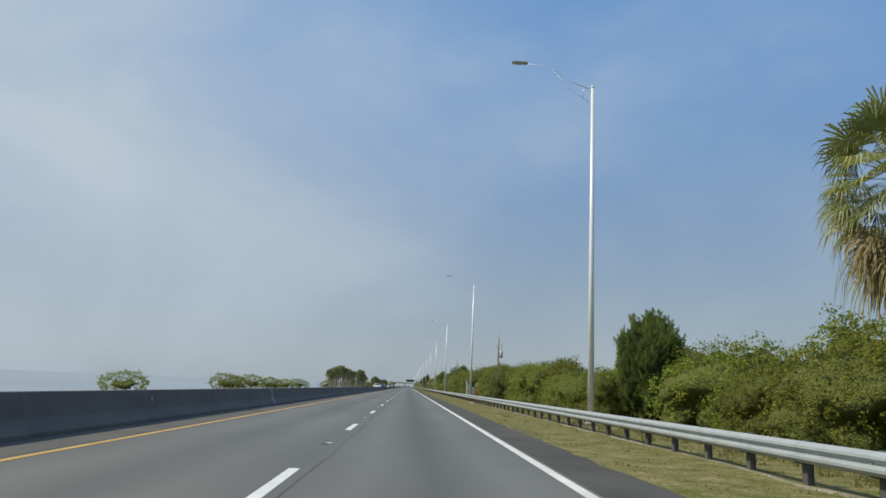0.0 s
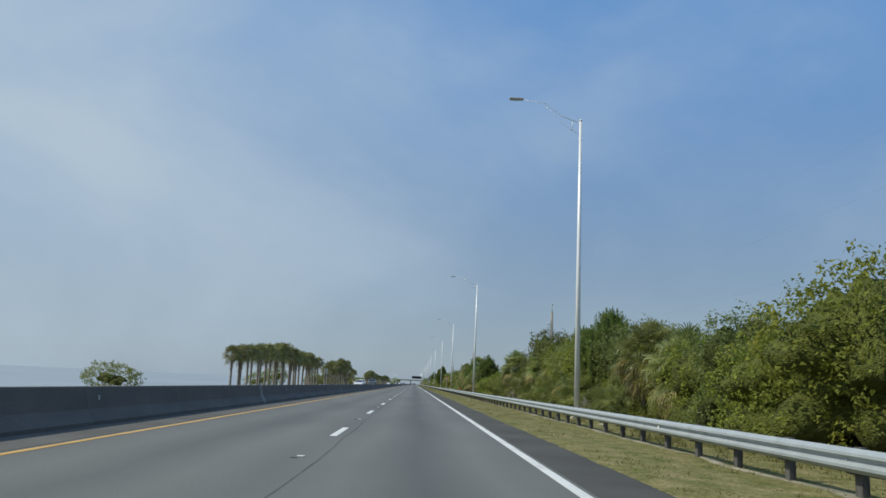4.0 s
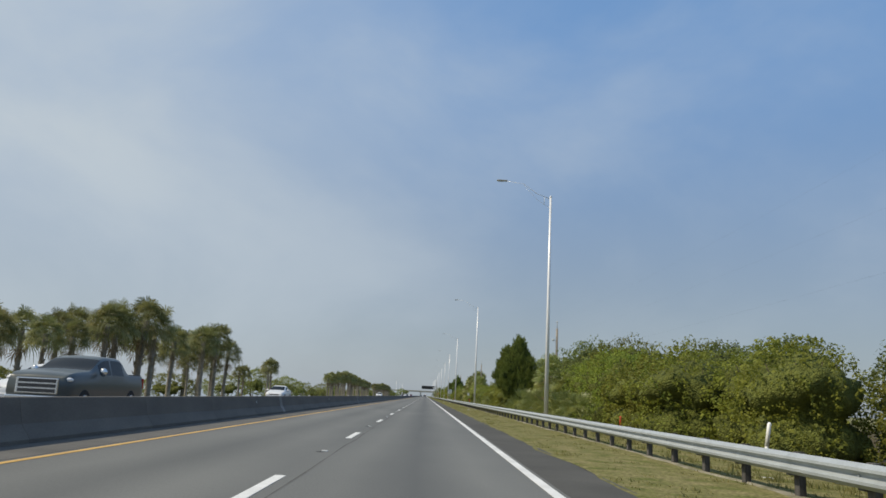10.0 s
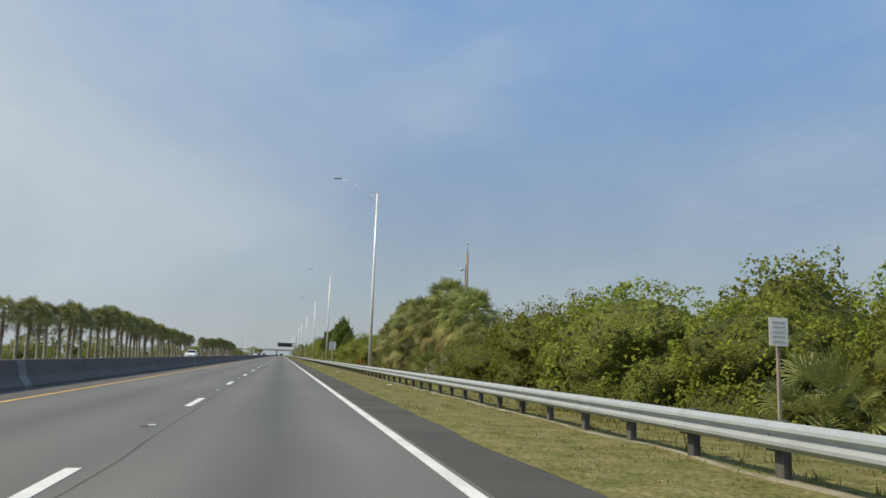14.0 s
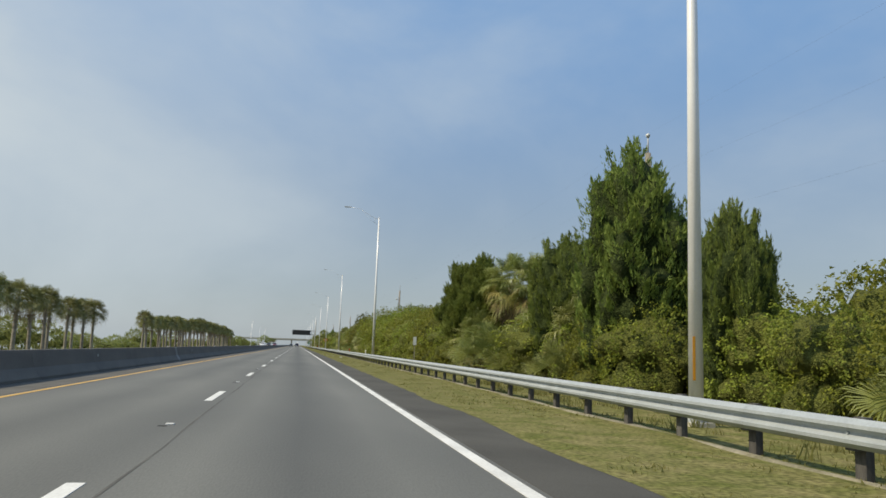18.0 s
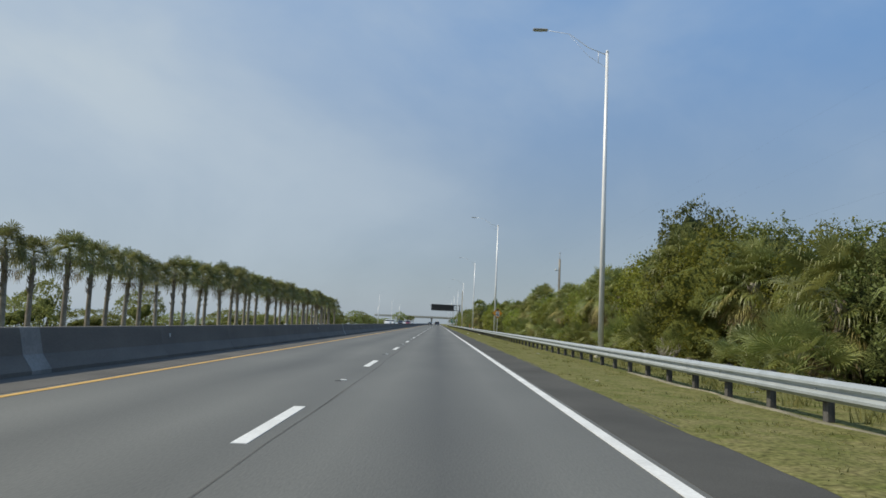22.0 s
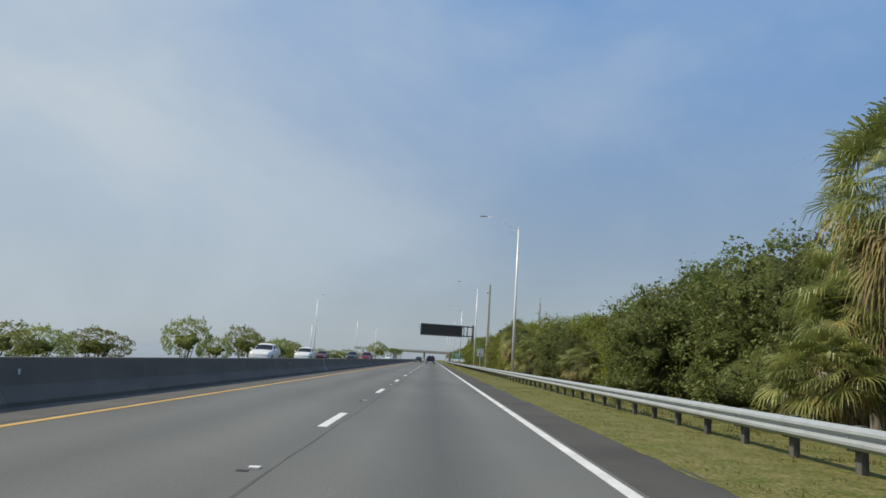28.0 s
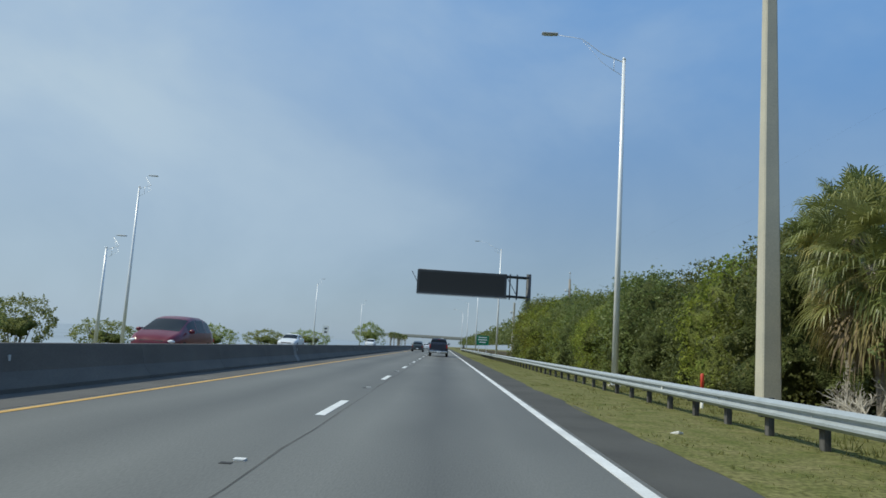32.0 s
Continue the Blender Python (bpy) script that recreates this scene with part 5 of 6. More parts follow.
def lettering(text, size, mat, bold=0.0):
    cu = bpy.data.curves.new("lettering", "FONT")
    cu.body, cu.size, cu.align_x, cu.align_y = text, size, "CENTER", "CENTER"
    cu.offset, cu.extrude = bold, 0.002
    tmp = new("lettering", cu)
    me = bpy.data.meshes.new_from_object(tmp.evaluated_get(dg()))
    bpy.data.objects.remove(tmp)
    me.name = "lettering"
    for q in me.vertices:
        q.co.x *= 1.14                     # wide highway letters
    me.materials.clear()
    me.materials.append(mat)
    return me


def plate(name, w, h, mat, r=0.05, thick=0.006):
    """A rounded sign plate facing -y."""
    pts = []
    for cx, cz, a0 in ((w / 2 - r, h / 2 - r, 0), (-w / 2 + r, h / 2 - r, 90), (-w / 2 + r, -h / 2 + r, 180), (w / 2 - r, -h / 2 + r, 270)):
        for k in range(4):
            a = radians(a0 + 30 * k)
            pts.append((cx + r * math.cos(a), cz + r * math.sin(a)))
    n = len(pts)
    v = [(x, 0, z) for x, z in pts] + [(x, thick, z) for x, z in pts]
    f = [tuple(range(n)), tuple(range(2 * n - 1, n - 1, -1))] + [(i, i + n, (i + 1) % n + n, (i + 1) % n) for i in range(n)]
    return mesh_of(name, v, f, mat)


def flat(name, pts, mat, d=0.0):
    """A flat outline (x, z) facing -y, 3 mm thick."""
    n = len(pts)
    v = [(x, d, z) for x, z in pts] + [(x, d + 0.003, z) for x, z in pts]
    f = [tuple(range(n)), tuple(range(2 * n - 1, n - 1, -1))] + [(i, i + n, (i + 1) % n + n, (i + 1) % n) for i in range(n)]
    return mesh_of(name, v, f, mat)


def sign_post(ob, top, half=0.035, mat=None):
    part("post", joined("post", [box_vf(-half, half, 0.012, 0.05, -0.4, top), box_vf(-0.3 * half, 0.3 * half, 0.05, 0.07, -0.4, top)], mat or M_ALU), ob, "slim post")


def speed_limit(at, number, z0, z1):
    h = z1 - z0
    w = h * 0.80
    ob = root("speed_limit_sign", at, f"white speed limit {number} sign on a slim metal post", "road sign")
    sign_post(ob, z1 - 0.05)
    c = (z0 + z1) / 2
    pl = part("plate", plate("plate", w, h, M_SIGNW), ob, "white rectangular plate", at=(0, 0, c))
    b = 0.018
    edge = joined("border", [box_vf(-w / 2 + .03, w / 2 - .03, -0.004, -0.001, h / 2 - 0.04, h / 2 - 0.04 + b), box_vf(-w / 2 + .03, w / 2 - .03, -0.004, -0.001, -h / 2 + 0.03, -h / 2 + 0.03 + b),
                             box_vf(-w / 2 + 0.02, -w / 2 + 0.02 + b, -0.004, -0.001, -h / 2 + .04, h / 2 - .04), box_vf(w / 2 - 0.02 - b, w / 2 - 0.02, -0.004, -0.001, -h / 2 + .04, h / 2 - .04)], M_SIGNK)
    part("border", edge, pl, "thin black border")
    part("lettering", lettering("SPEED", h * 0.205, M_SIGNK, 0.001), pl, "black word SPEED", at=(0, -0.003, h * 0.32), turn=(90, 0, 0))
    part("lettering", lettering("LIMIT", h * 0.205, M_SIGNK, 0.001), pl, "black word LIMIT", at=(0, -0.003, h * 0.09), turn=(90, 0, 0))
    part("lettering", lettering(number, h * 0.46, M_SIGNK, 0.006), pl, "large black " + number, at=(0, -0.003, -h * 0.24), turn=(90, 0, 0))
    return ob


def speed_ahead(at, number, centre, half):
    ob = root("speed_ahead_sign", at, f"amber diamond sign warning of a {number} speed limit ahead", "road sign")
    sign_post(ob, centre + 0.2)
    dia = part("plate", flat("plate", [(0, half), (-half, 0), (0, -half), (half, 0)], M_SIGNO), ob, "amber diamond plate", at=(0, 0, centre))
    k, t = half - 0.03, 0.022
    rim = []
    for a in range(4):
        p = [(0, k), (-k, 0), (0, -k), (k, 0)]
        q = [(0, k - t * 1.4), (-k + t * 1.4, 0), (0, -k + t * 1.4), (k - t * 1.4, 0)]
        b = (a + 1) % 4
        v = [(p[a][0], -0.003, p[a][1]), (p[b][0], -0.003, p[b][1]), (q[b][0], -0.003, q[b][1]), (q[a][0], -0.003, q[a][1])]
        rim.append((v, [(0, 1, 2, 3)]))
    part("border", joined("border", rim, M_SIGNK), dia, "black border line")
    s = half
    part("arrow", flat("arrow", [(0, .88 * s), (-.34 * s, .54 * s), (-.11 * s, .54 * s), (-.11 * s, .42 * s), (.11 * s, .42 * s), (.11 * s, .54 * s), (.34 * s, .54 * s)], M_SIGNK, -0.005), dia, "black upward arrow")
    inner = part("panel", plate("panel", .64 * s, .92 * s, M_SIGNW, 0.03, 0.004), dia, "white inset panel", at=(0, -0.006, -.12 * s))
    part("lettering", lettering("SPEED", .19 * s, M_SIGNK), inner, at=(0, -0.003, .33 * s), turn=(90, 0, 0))
    part("lettering", lettering("LIMIT", .19 * s, M_SIGNK), inner, at=(0, -0.003, .16 * s), turn=(90, 0, 0))
    part("lettering", lettering(number, .52 * s, M_SIGNK, 0.012), inner, "large black " + number, at=(0, -0.003, -.18 * s), turn=(90, 0, 0))
    return ob


speed_ahead((7.5, 300.8, -0.12), "55", 2.92, 0.68)
speed_limit((7.33, 522.7, -0.08), "55", 2.17, 3.42)
speed_ahead((6.85, 715.0, -0.08), "45", 2.72, 0.62)
speed_limit((6.0, 877.4, -0.08), "45", 1.95, 2.98)


def small_notice(at, w, h, z0, label, rows=5):
    ob = root("notice_sign", at, label, "road sign")
    sign_post(ob, z0 + h * 0.8, 0.018, M_WOOD)
    pl = part("plate", plate("plate", w, h, M_SIGNW, 0.02), ob, "white plate", at=(0, 0, z0 + h / 2))
    for k in range(rows):
        z = h * (0.34 - 0.68 * k / max(1, rows - 1))
        part("text_bar", box("text_bar", -w * 0.34, w * 0.34, -0.004, -0.001, z - h * 0.025, z + h * 0.025, M_LUM), pl)
    return ob


small_notice((6.95, 418.9, -0.08), 0.30, 0.40, 1.60, "small white notice with grey text lines on a thin post")
small_notice((6.9, 566.4, -0.08), 0.20, 0.50, 1.47, "narrow white marker plate on a grey post", 0)


def marker(at, h, colour, label, tilt=0.0):
    ob = root("marker_post", at, label, "marker post", "marker posts")
    ob.rotation_euler = (0, radians(tilt), 0)
    part("stake", tube("stake", [(0, 0, -0.3), (0, 0, h * 0.45)], [0.045, 0.045], M_SIGNW, 8), ob, "white lower tube")
    part("sleeve", tube("sleeve", [(0, 0, h * 0.45), (0, 0, h - 0.03), (0, 0, h)], [0.05, 0.05, 0.03], colour, 10), ob)


for x, y, h, red, tilt in ((6.9, 71.5, 1.25, 1, 1), (6.9, 236, 1.10, 1, 0), (8.3, 315.6, 1.05, 0, 9), (8.3, 329.1, 0.82, 1, 0), (6.9, 414, 1.0, 1, 0), (6.9, 476, 1.15, 1, -2), (6.9, 600, 0.95, 0, 1), (6.9, 624.8, 1.02, 1, 0),
                           (6.9, 791.7, 1.3, 1, 2), (6.9, 776.9, 0.8, 1, 4), (6.9, 898.4, 0.95, 1, 0)):
    marker((x, y, -0.1), h, M_RED if red else M_SIGNW, "orange-red plastic marker post with a white base" if red else "leaning white plastic marker post", tilt)

# service frame with meter boxes beside a lamp
frame_ob = root("service_frame", (7.62, 92.2, -0.1), "white timber service frame with electrical boxes", "electrical cabinet")
for x in (-0.30, 0.30):
    part("post", box("post", x - 0.055, x + 0.055, -0.05, 0.05, -0.2, 2.35, M_SIGNW, 0.008), frame_ob, "pale square post")
for z in (0.7, 1.25, 1.75):
    part("crossbar", box("crossbar", -0.3, 0.3, -0.07, -0.052, z, z + 0.07, M_SIGNW), frame_ob)
part("meter_box", box("meter_box", -0.2, 0.12, -0.2, -0.072, 1.05, 1.62, M_GREYB, 0.012), frame_ob, "grey metal meter box")
part("switch_box", box("switch_box", 0.42, 0.74, -0.14, 0.06, 0.45, 1.5, M_LUM, 0.012), frame_ob, "grey switch box")
part("conduit", tube("conduit", [(-0.05, -0.12, -0.1), (-0.05, -0.12, 1.05)], [0.03, 0.03], M_GREYB, 7), frame_ob)

# square concrete poles
for x, y, h, w in ((8.3, 897.6, 13.4, 0.26), (9.0, 976, 7.4, 0.22)):
    cp = root("concrete_pole", (x, y, -0.1), "tan square concrete pole tapering upward", "pole")
    v = [(-w, -w, -.5), (w, -w, -.5), (w, w, -.5), (-w, w, -.5), (-w * .5, -w * .5, h), (w * .5, -w * .5, h), (w * .5, w * .5, h), (-w * .5, w * .5, h)]
    me = mesh_of("shaft", v, box_vf(0, 1, 0, 1, 0, 1)[1], M_CONCRETE)
    bm = bmesh.new(); bm.from_mesh(me)
    bmesh.ops.bevel(bm, geom=bm.edges[:], offset=0.035, segments=1, affect="EDGES")
    bm.to_mesh(me); bm.free()
    part("shaft", me, cp, "tan concrete shaft with chamfered edges")
    part("camera_arm", tube("camera_arm", [(0, 0, h - 1.3), (-0.38, 0, h - 1.3)], [0.03, 0.03], M_GREYB, 6), cp)
    part("camera_dome", tube("camera_dome", [(-0.38, 0, h - 1.12), (-0.38, 0, h - 1.2), (-0.38, 0, h - 1.36), (-0.38, 0, h - 1.46)], [0.06, 0.13, 0.13, 0.04], M_LENS, 10), cp, "pale dome camera housing")

# ---- message board on a cantilever ----
gan = root("message_board_gantry", (9.4, 964.0, -0.1), "dark cantilever gantry carrying a blank message board", "sign gantry")
part("column", tube("column", [(0, 0, -0.3), (0, 0, 9.95)], [0.31, 0.28], M_DARK, 16), gan, "thick dark steel column")
part("base_plate", tube("base_plate", [(0, 0, 0.0), (0, 0, 0.35)], [0.5, 0.48], M_CONCRETE, 16), gan)
part("band", tube("band", [(0, 0, 2.4), (0, 0, 2.46)], [0.325, 0.325], M_STEEL, 16), gan)
part("band", tube("band", [(0, 0, 5.6), (0, 0, 5.66)], [0.315, 0.315], M_STEEL, 16), gan)
for z in (7.25, 9.5):
    for yo in (-0.55, 0.55):
        part("chord", tube("chord", [(0, yo, z), (-12.6, yo, z + 0.25)], [0.11, 0.10], M_DARK, 8), gan, "dark truss chord")
web = []
for k in range(9):
    x = -1.3 - k * 1.35
    web += [cyl((x, -0.55, 7.27), (x, -0.55, 9.52), 0.05, 6), cyl((x, 0.55, 7.27), (x, 0.55, 9.52), 0.05, 6), cyl((x, -0.55, 7.27), (x - 1.3, -0.55, 9.52), 0.04, 6), cyl((x, -0.55, 9.52), (x, 0.55, 9.52), 0.04, 6), cyl((x, -0.55, 7.27), (x, .55, 7.27), 0.04, 6)]
part("web_members", joined("web_members", web, M_DARK), gan, "dark truss bracing")
board = part("board", box("board", -12.75, -2.6, -1.25, -0.68, 6.98, 9.72, M_DARK, 0.05), gan, "dark blank display housing")
part("screen", box("screen", -12.5, -2.85, -1.262, -1.248, 7.22, 9.48, M_SIGNK), board, "black unlit display face")
for x in (-2.2, -1.4):
    part("hanger", box("hanger", x - 0.07, x + 0.07, -0.72, -0.56, 6.9, 9.8, M_DARK, 0.01), gan)
part("catwalk", box("catwalk", -12.7, -2.5, -1.9, -1.28, 6.9, 6.96, M_LUM), gan, "narrow service catwalk")
part("control_box", box("control_box", -0.3, 0.3, -0.62, -0.33, 1.0, 2.0, M_GREYB, 0.02), gan, "grey control box")

# green guide sign and a white sign across the road, both with unreadable lines
gs = root("guide_sign", (8.3, 1037, -0.1), "green guide sign with pale text lines on two posts", "road sign")
for x in (-0.8, 0.8):
    part("post", box("post", x - 0.05, x + 0.05, 0.02, 0.12, -0.3, 3.6, M_ALU), gs)
gpl = part("plate", plate("plate", 2.6, 2.0, M_SIGNG, 0.12, 0.01), gs, "green plate", at=(0, 0, 2.9))
for z, w in ((0.6, 0.9), (0.1, 1.0), (-0.4, 0.7)):
    part("text_bar", box("text_bar", -w, w, -0.005, -0.001, z - 0.1, z + 0.1, M_SIGNW), gpl)
ws = root("shore_sign", (-22, 1019, -0.3), "white rectangular sign with dark figures on a post", "road sign")
sign_post(ws, 3.6)
wpl = part("plate", plate("plate", 1.2, 1.7, M_SIGNW, 0.06), ws, "white plate", at=(0, 0, 3.0))
for z in (0.35, -0.3):
    part("text_bar", box("text_bar", -0.25, 0.25, -0.005, -0.001, z - 0.16, z + 0.16, M_DARK), wpl)
bs = root("sign_from_behind", (-21.6, 301, -0.25), "grey back of a road sign on two posts", "road sign")
for x in (-0.3, 0.3):
    part("post", box("post", x - 0.04, x + 0.04, -0.08, -0.01, -0.3, 4.0, M_ALU), bs)
part("plate", plate("plate", 0.95, 1.25, M_GREYB, 0.05), bs, "plain grey metal back", at=(0, 0, 3.4))

# overpass far ahead
br = root("overpass", (0, 1460, 0), "pale concrete overpass far ahead in the haze", "bridge")
part("deck", box("deck", -70, 70, -5, 5, 6.2, 7.6, M_CONCRETE, 0.05), br)
part("parapet", box("parapet", -70, 70, -5.3, -5.0, 7.0, 8.5, M_CONCRETE, 0.03), br)
for x in (-34, -7.2, 16):
    part("pier", tube("pier", [(x, 0, -0.4), (x, 0, 6.2)], [0.8, 0.8], M_CONCRETE, 12), br)


# ---- vehicles ----
def wheel(parent, x, y, r, width, side):
    w = part("wheel", tube("tyre", [(-width / 2, 0, 0), (-width / 2 + 0.03, 0, 0), (width / 2 - 0.03, 0, 0), (width / 2, 0, 0)], [r * 0.9, r, r, r * 0.9], M_TYRE, 20), parent, "black tyre", at=(x, y, r))
    part("rim", tube("rim", [(side * (width / 2 - 0.01), 0, 0), (side * (width / 2 + 0.012), 0, 0)], [r * 0.64, r * 0.58], M_RIM, 14), w, "silver rim")


def lofted(name, st, mat):
    """Body from stations: y, floor, belt, top, half width, half width of the top."""
    V, F = [], []
    for y, zb, zm, zt, w, wt in st:
        V += [(-w * 0.92, y, zb), (-w, y, zb + 0.18 * (zm - zb)), (-w, y, zb + 0.7 * (zm - zb)), (-w * 0.965, y, zm), (-wt, y, zt - 0.04 * (zt > zm + 0.2)), (-wt * 0.82, y, zt),
              (wt * 0.82, y, zt), (wt, y, zt - 0.04 * (zt > zm + 0.2)), (w * 0.965, y, zm), (w, y, zb + 0.7 * (zm - zb)), (w, y, zb + 0.18 * (zm - zb)), (w * 0.92, y, zb)]
    n = 12
    for i in range(len(st) - 1):
        for k in range(n):
            a, b = i * n + k, i * n + (k + 1) % n
            F.append((a, b, b + n, a + n))
    F.append(tuple(range(n)))
    F.append(tuple(range(len(V) - 1, len(V) - n - 1, -1)))
    me = mesh_of(name, V, F, mat, smooth=False)
    bm = bmesh.new(); bm.from_mesh(me)
    bmesh.ops.recalc_face_normals(bm, faces=bm.faces[:])
    sharp = [e for e in bm.edges if len(e.link_faces) == 2 and e.calc_face_angle() > 0.35]
    bmesh.ops.bevel(bm, geom=sharp, offset=0.03, segments=2, profile=0.6, affect="EDGES")
    for fc in bm.faces:
        fc.smooth = True
    bm.to_mesh(me); bm.free()
    return me


def shell_parts(ob, st, paint_mat, spans, cowl, roof, back):
    """A smooth body skin from stations (y, floor, belt, top, half width, half width of the roof), parted into paint and panes.
    spans: the side windows from front to rear; cowl, roof: ends of the windscreen; back: ends of the rear window."""
    T = np.array(st)[::-1]
    ys = np.linspace(T[0, 0], T[-1, 0], 61)
    S = np.stack([ys] + [np.interp(ys, T[:, 0], T[:, c]) for c in range(1, 6)], 1)
    for _ in range(3):
        S[1:-1, 1:] = 0.25 * S[:-2, 1:] + 0.5 * S[1:-1, 1:] + 0.25 * S[2:, 1:]
    V, n = [], 21
    for y, zb, zm, zt, w, wt in S:
        g = zt - zm
        half = [(0, zb), (w * .80, zb), (w * .93, zb + .05), (w, zb + .35 * (zm - zb)), (w * .992, zb + .72 * (zm - zb)), (w * .95, zm),
                (w * .95 + (wt - w * .95) * .80, zm + g * .80), (wt * .985, zm + g * .91), (wt * .86, zt - .02), (wt * .45, zt), (0, zt + .008)]
        V += [(x, y, z) for x, z in half] + [(-x, y, z) for x, z in half[-2:0:-1]]
    n = 20
    bins = {}
    for i in range(60):
        ym = 0.5 * (S[i, 0] + S[i + 1, 0])
        for k in range(n):
            a, b = i * n + k, i * n + (k + 1) % n
            key = "body"
            if k in (5, 14):
                for q, (y1, y0) in enumerate(spans):
                    if y0 < ym < y1:
                        key = ("side_window", k, q)
            elif 7 <= k <= 12:
                key = "windscreen" if roof < ym < cowl else "rear_window" if back[1] < ym < back[0] else "body"
            bins.setdefault(key, []).append((a, b, b + n, a + n))
    bins["body"] += [tuple(range(n))[::-1], tuple(range(60 * n, 61 * n))]
    for key, F in bins.items():
        name = key if isinstance(key, str) else key[0]
        used = sorted({i for q in F for i in q})
        at = {v: i for i, v in enumerate(used)}
        me = mesh_of(name, [V[i] for i in used], [tuple(at[i] for i in q) for q in F], paint_mat if name == "body" else M_GLASS, smooth=True)
        part(name, me, ob, "" if name == "body" else "dark " + name.replace("_", " "))


def pod(name, c, r, mat):
    bm = bmesh.new()
    bmesh.ops.create_icosphere(bm, subdivisions=2, radius=1.0, matrix=Matrix.Translation(c) @ Matrix.Diagonal((*r, 1)))
    me = bpy.data.meshes.new(name)
    for fc in bm.faces:
        fc.smooth = True
    bm.to_mesh(me); bm.free()
    me.materials.append(mat)
    return me


def vehicle(kind, at, paint_mat, label, rz=180.0, group="oncoming cars"):
    name = {"sedan": "sedan_car", "suv": "suv_car", "van": "minivan", "pickup": "pickup_truck"}[kind]
    ob = root(name, at, label, "pickup truck" if kind == "pickup" else "car", group, rz=rz)
    if kind == "sedan":
        st = [(2.40, .40, .58, .62, .62, .50), (2.32, .26, .66, .72, .78, .62), (2.0, .2, .74, .81, .88, .70), (1.3, .2, .82, .92, .91, .74), (.95, .2, .87, .97, .91, .72), (.05, .2, .92, 1.40, .91, .62), (-.5, .2, .94, 1.46, .91, .60), (-1.0, .2, .95, 1.42, .91, .60), (-1.75, .2, .98, 1.12, .90, .64), (-2.2, .25, .98, 1.06, .86, .70), (-2.40, .4, .90, .97, .76, .62)]
        r, wb, cowl, roof, back, spans = .33, (1.42, -1.38), .92, .12, (-1.05, -1.72), ((.42, -.32), (-.40, -1.25))
    elif kind == "suv":
        st = [(2.40, .42, .66, .72, .64, .50), (2.30, .30, .78, .86, .82, .66), (1.95, .26, .90, .98, .92, .74), (1.3, .26, .98, 1.07, .95, .78), (.98, .26, 1.02, 1.11, .95, .76), (.0, .26, 1.06, 1.60, .95, .66), (-.5, .26, 1.09, 1.68, .95, .65), (-1.2, .26, 1.12, 1.65, .95, .64), (-1.9, .26, 1.18, 1.50, .93, .62), (-2.25, .3, 1.15, 1.22, .88, .70), (-2.38, .42, .92, 1.0, .80, .70)]
        r, wb, cowl, roof, back, spans = .37, (1.42, -1.40), .95, .10, (-1.92, -2.26), ((.48, -.36), (-.44, -1.20), (-1.28, -1.68))
    elif kind == "van":
        st = [(2.52, .38, .62, .68, .66, .52), (2.42, .26, .76, .84, .84, .66), (2.0, .22, .92, 1.0, .95, .76), (1.62, .22, 1.0, 1.10, .98, .78), (.45, .22, 1.05, 1.64, .99, .68), (-.2, .22, 1.07, 1.74, .99, .67), (-1.2, .22, 1.09, 1.74, .99, .66), (-2.0, .22, 1.10, 1.62, .97, .66), (-2.38, .26, 1.08, 1.22, .93, .74), (-2.52, .4, .9, .98, .86, .76)]
        r, wb, cowl, roof, back, spans = .35, (1.5, -1.5), 1.58, .50, (-2.02, -2.36), ((.95, -.10), (-.18, -1.15), (-1.23, -1.90))
    else:
        st = [(2.95, .50, 1.10, 1.18, .90, .80), (2.88, .40, 1.18, 1.27, .97, .86), (2.4, .36, 1.24, 1.35, 1.0, .86), (1.7, .34, 1.28, 1.40, 1.01, .86), (1.38, .34, 1.29, 1.43, 1.01, .84), (.55, .34, 1.31, 1.86, 1.01, .76), (.1, .34, 1.31, 1.93, 1.01, .75), (-.9, .34, 1.31, 1.93, 1.01, .75), (-1.22, .34, 1.31, 1.86, 1.01, .75), (-1.36, .34, 1.31, 1.36, 1.01, .93), (-2.84, .36, 1.31, 1.35, 1.0, .93), (-2.92, .44, 1.29, 1.33, .98, .90)]
        r, wb, cowl, roof, back, spans = .42, (1.95, -1.75), 1.36, .60, (-1.20, -1.36), ((.92, .0), (-.08, -1.05))
    shell_parts(ob, st, paint_mat, spans, cowl, roof, back)
    T = np.array(st)[::-1]
    at_y = lambda y, c: float(np.interp(y, T[:, 0], T[:, c]))
    nose = st[1][0]
    zl = at_y(nose, 2)
    for s in (-1, 1):
        ym = spans[0][0] + 0.12
        part("mirror", pod("mirror", (s * (at_y(ym, 4) + 0.10), ym, at_y(ym, 2) + 0.10), (0.13, 0.07, 0.14 if kind == "pickup" else 0.085), paint_mat if kind != "pickup" else M_CHROME), ob)
        hx = at_y(nose, 4) * 0.86
        part("headlight", pod("headlight", (s * hx, nose - 0.06, zl - 0.07), (0.17, 0.13, 0.075), M_HEAD), ob, "clear headlight")
        ty = st[-1][0]
        part("tail_light", box("tail_light", s * st[-2][4] * .90 - 0.09, s * st[-2][4] * .90 + 0.07, ty - 0.02, ty + 0.14, st[-1][2] - (0.38 if kind == "pickup" else 0.2), st[-1][2] - 0.02, M_TAIL, 0.015), ob, "red tail light")
        for y in wb:
            wheel(ob, s * (at_y(0, 4) - 0.10), y, r, 0.24, s)
    big = kind == "pickup"
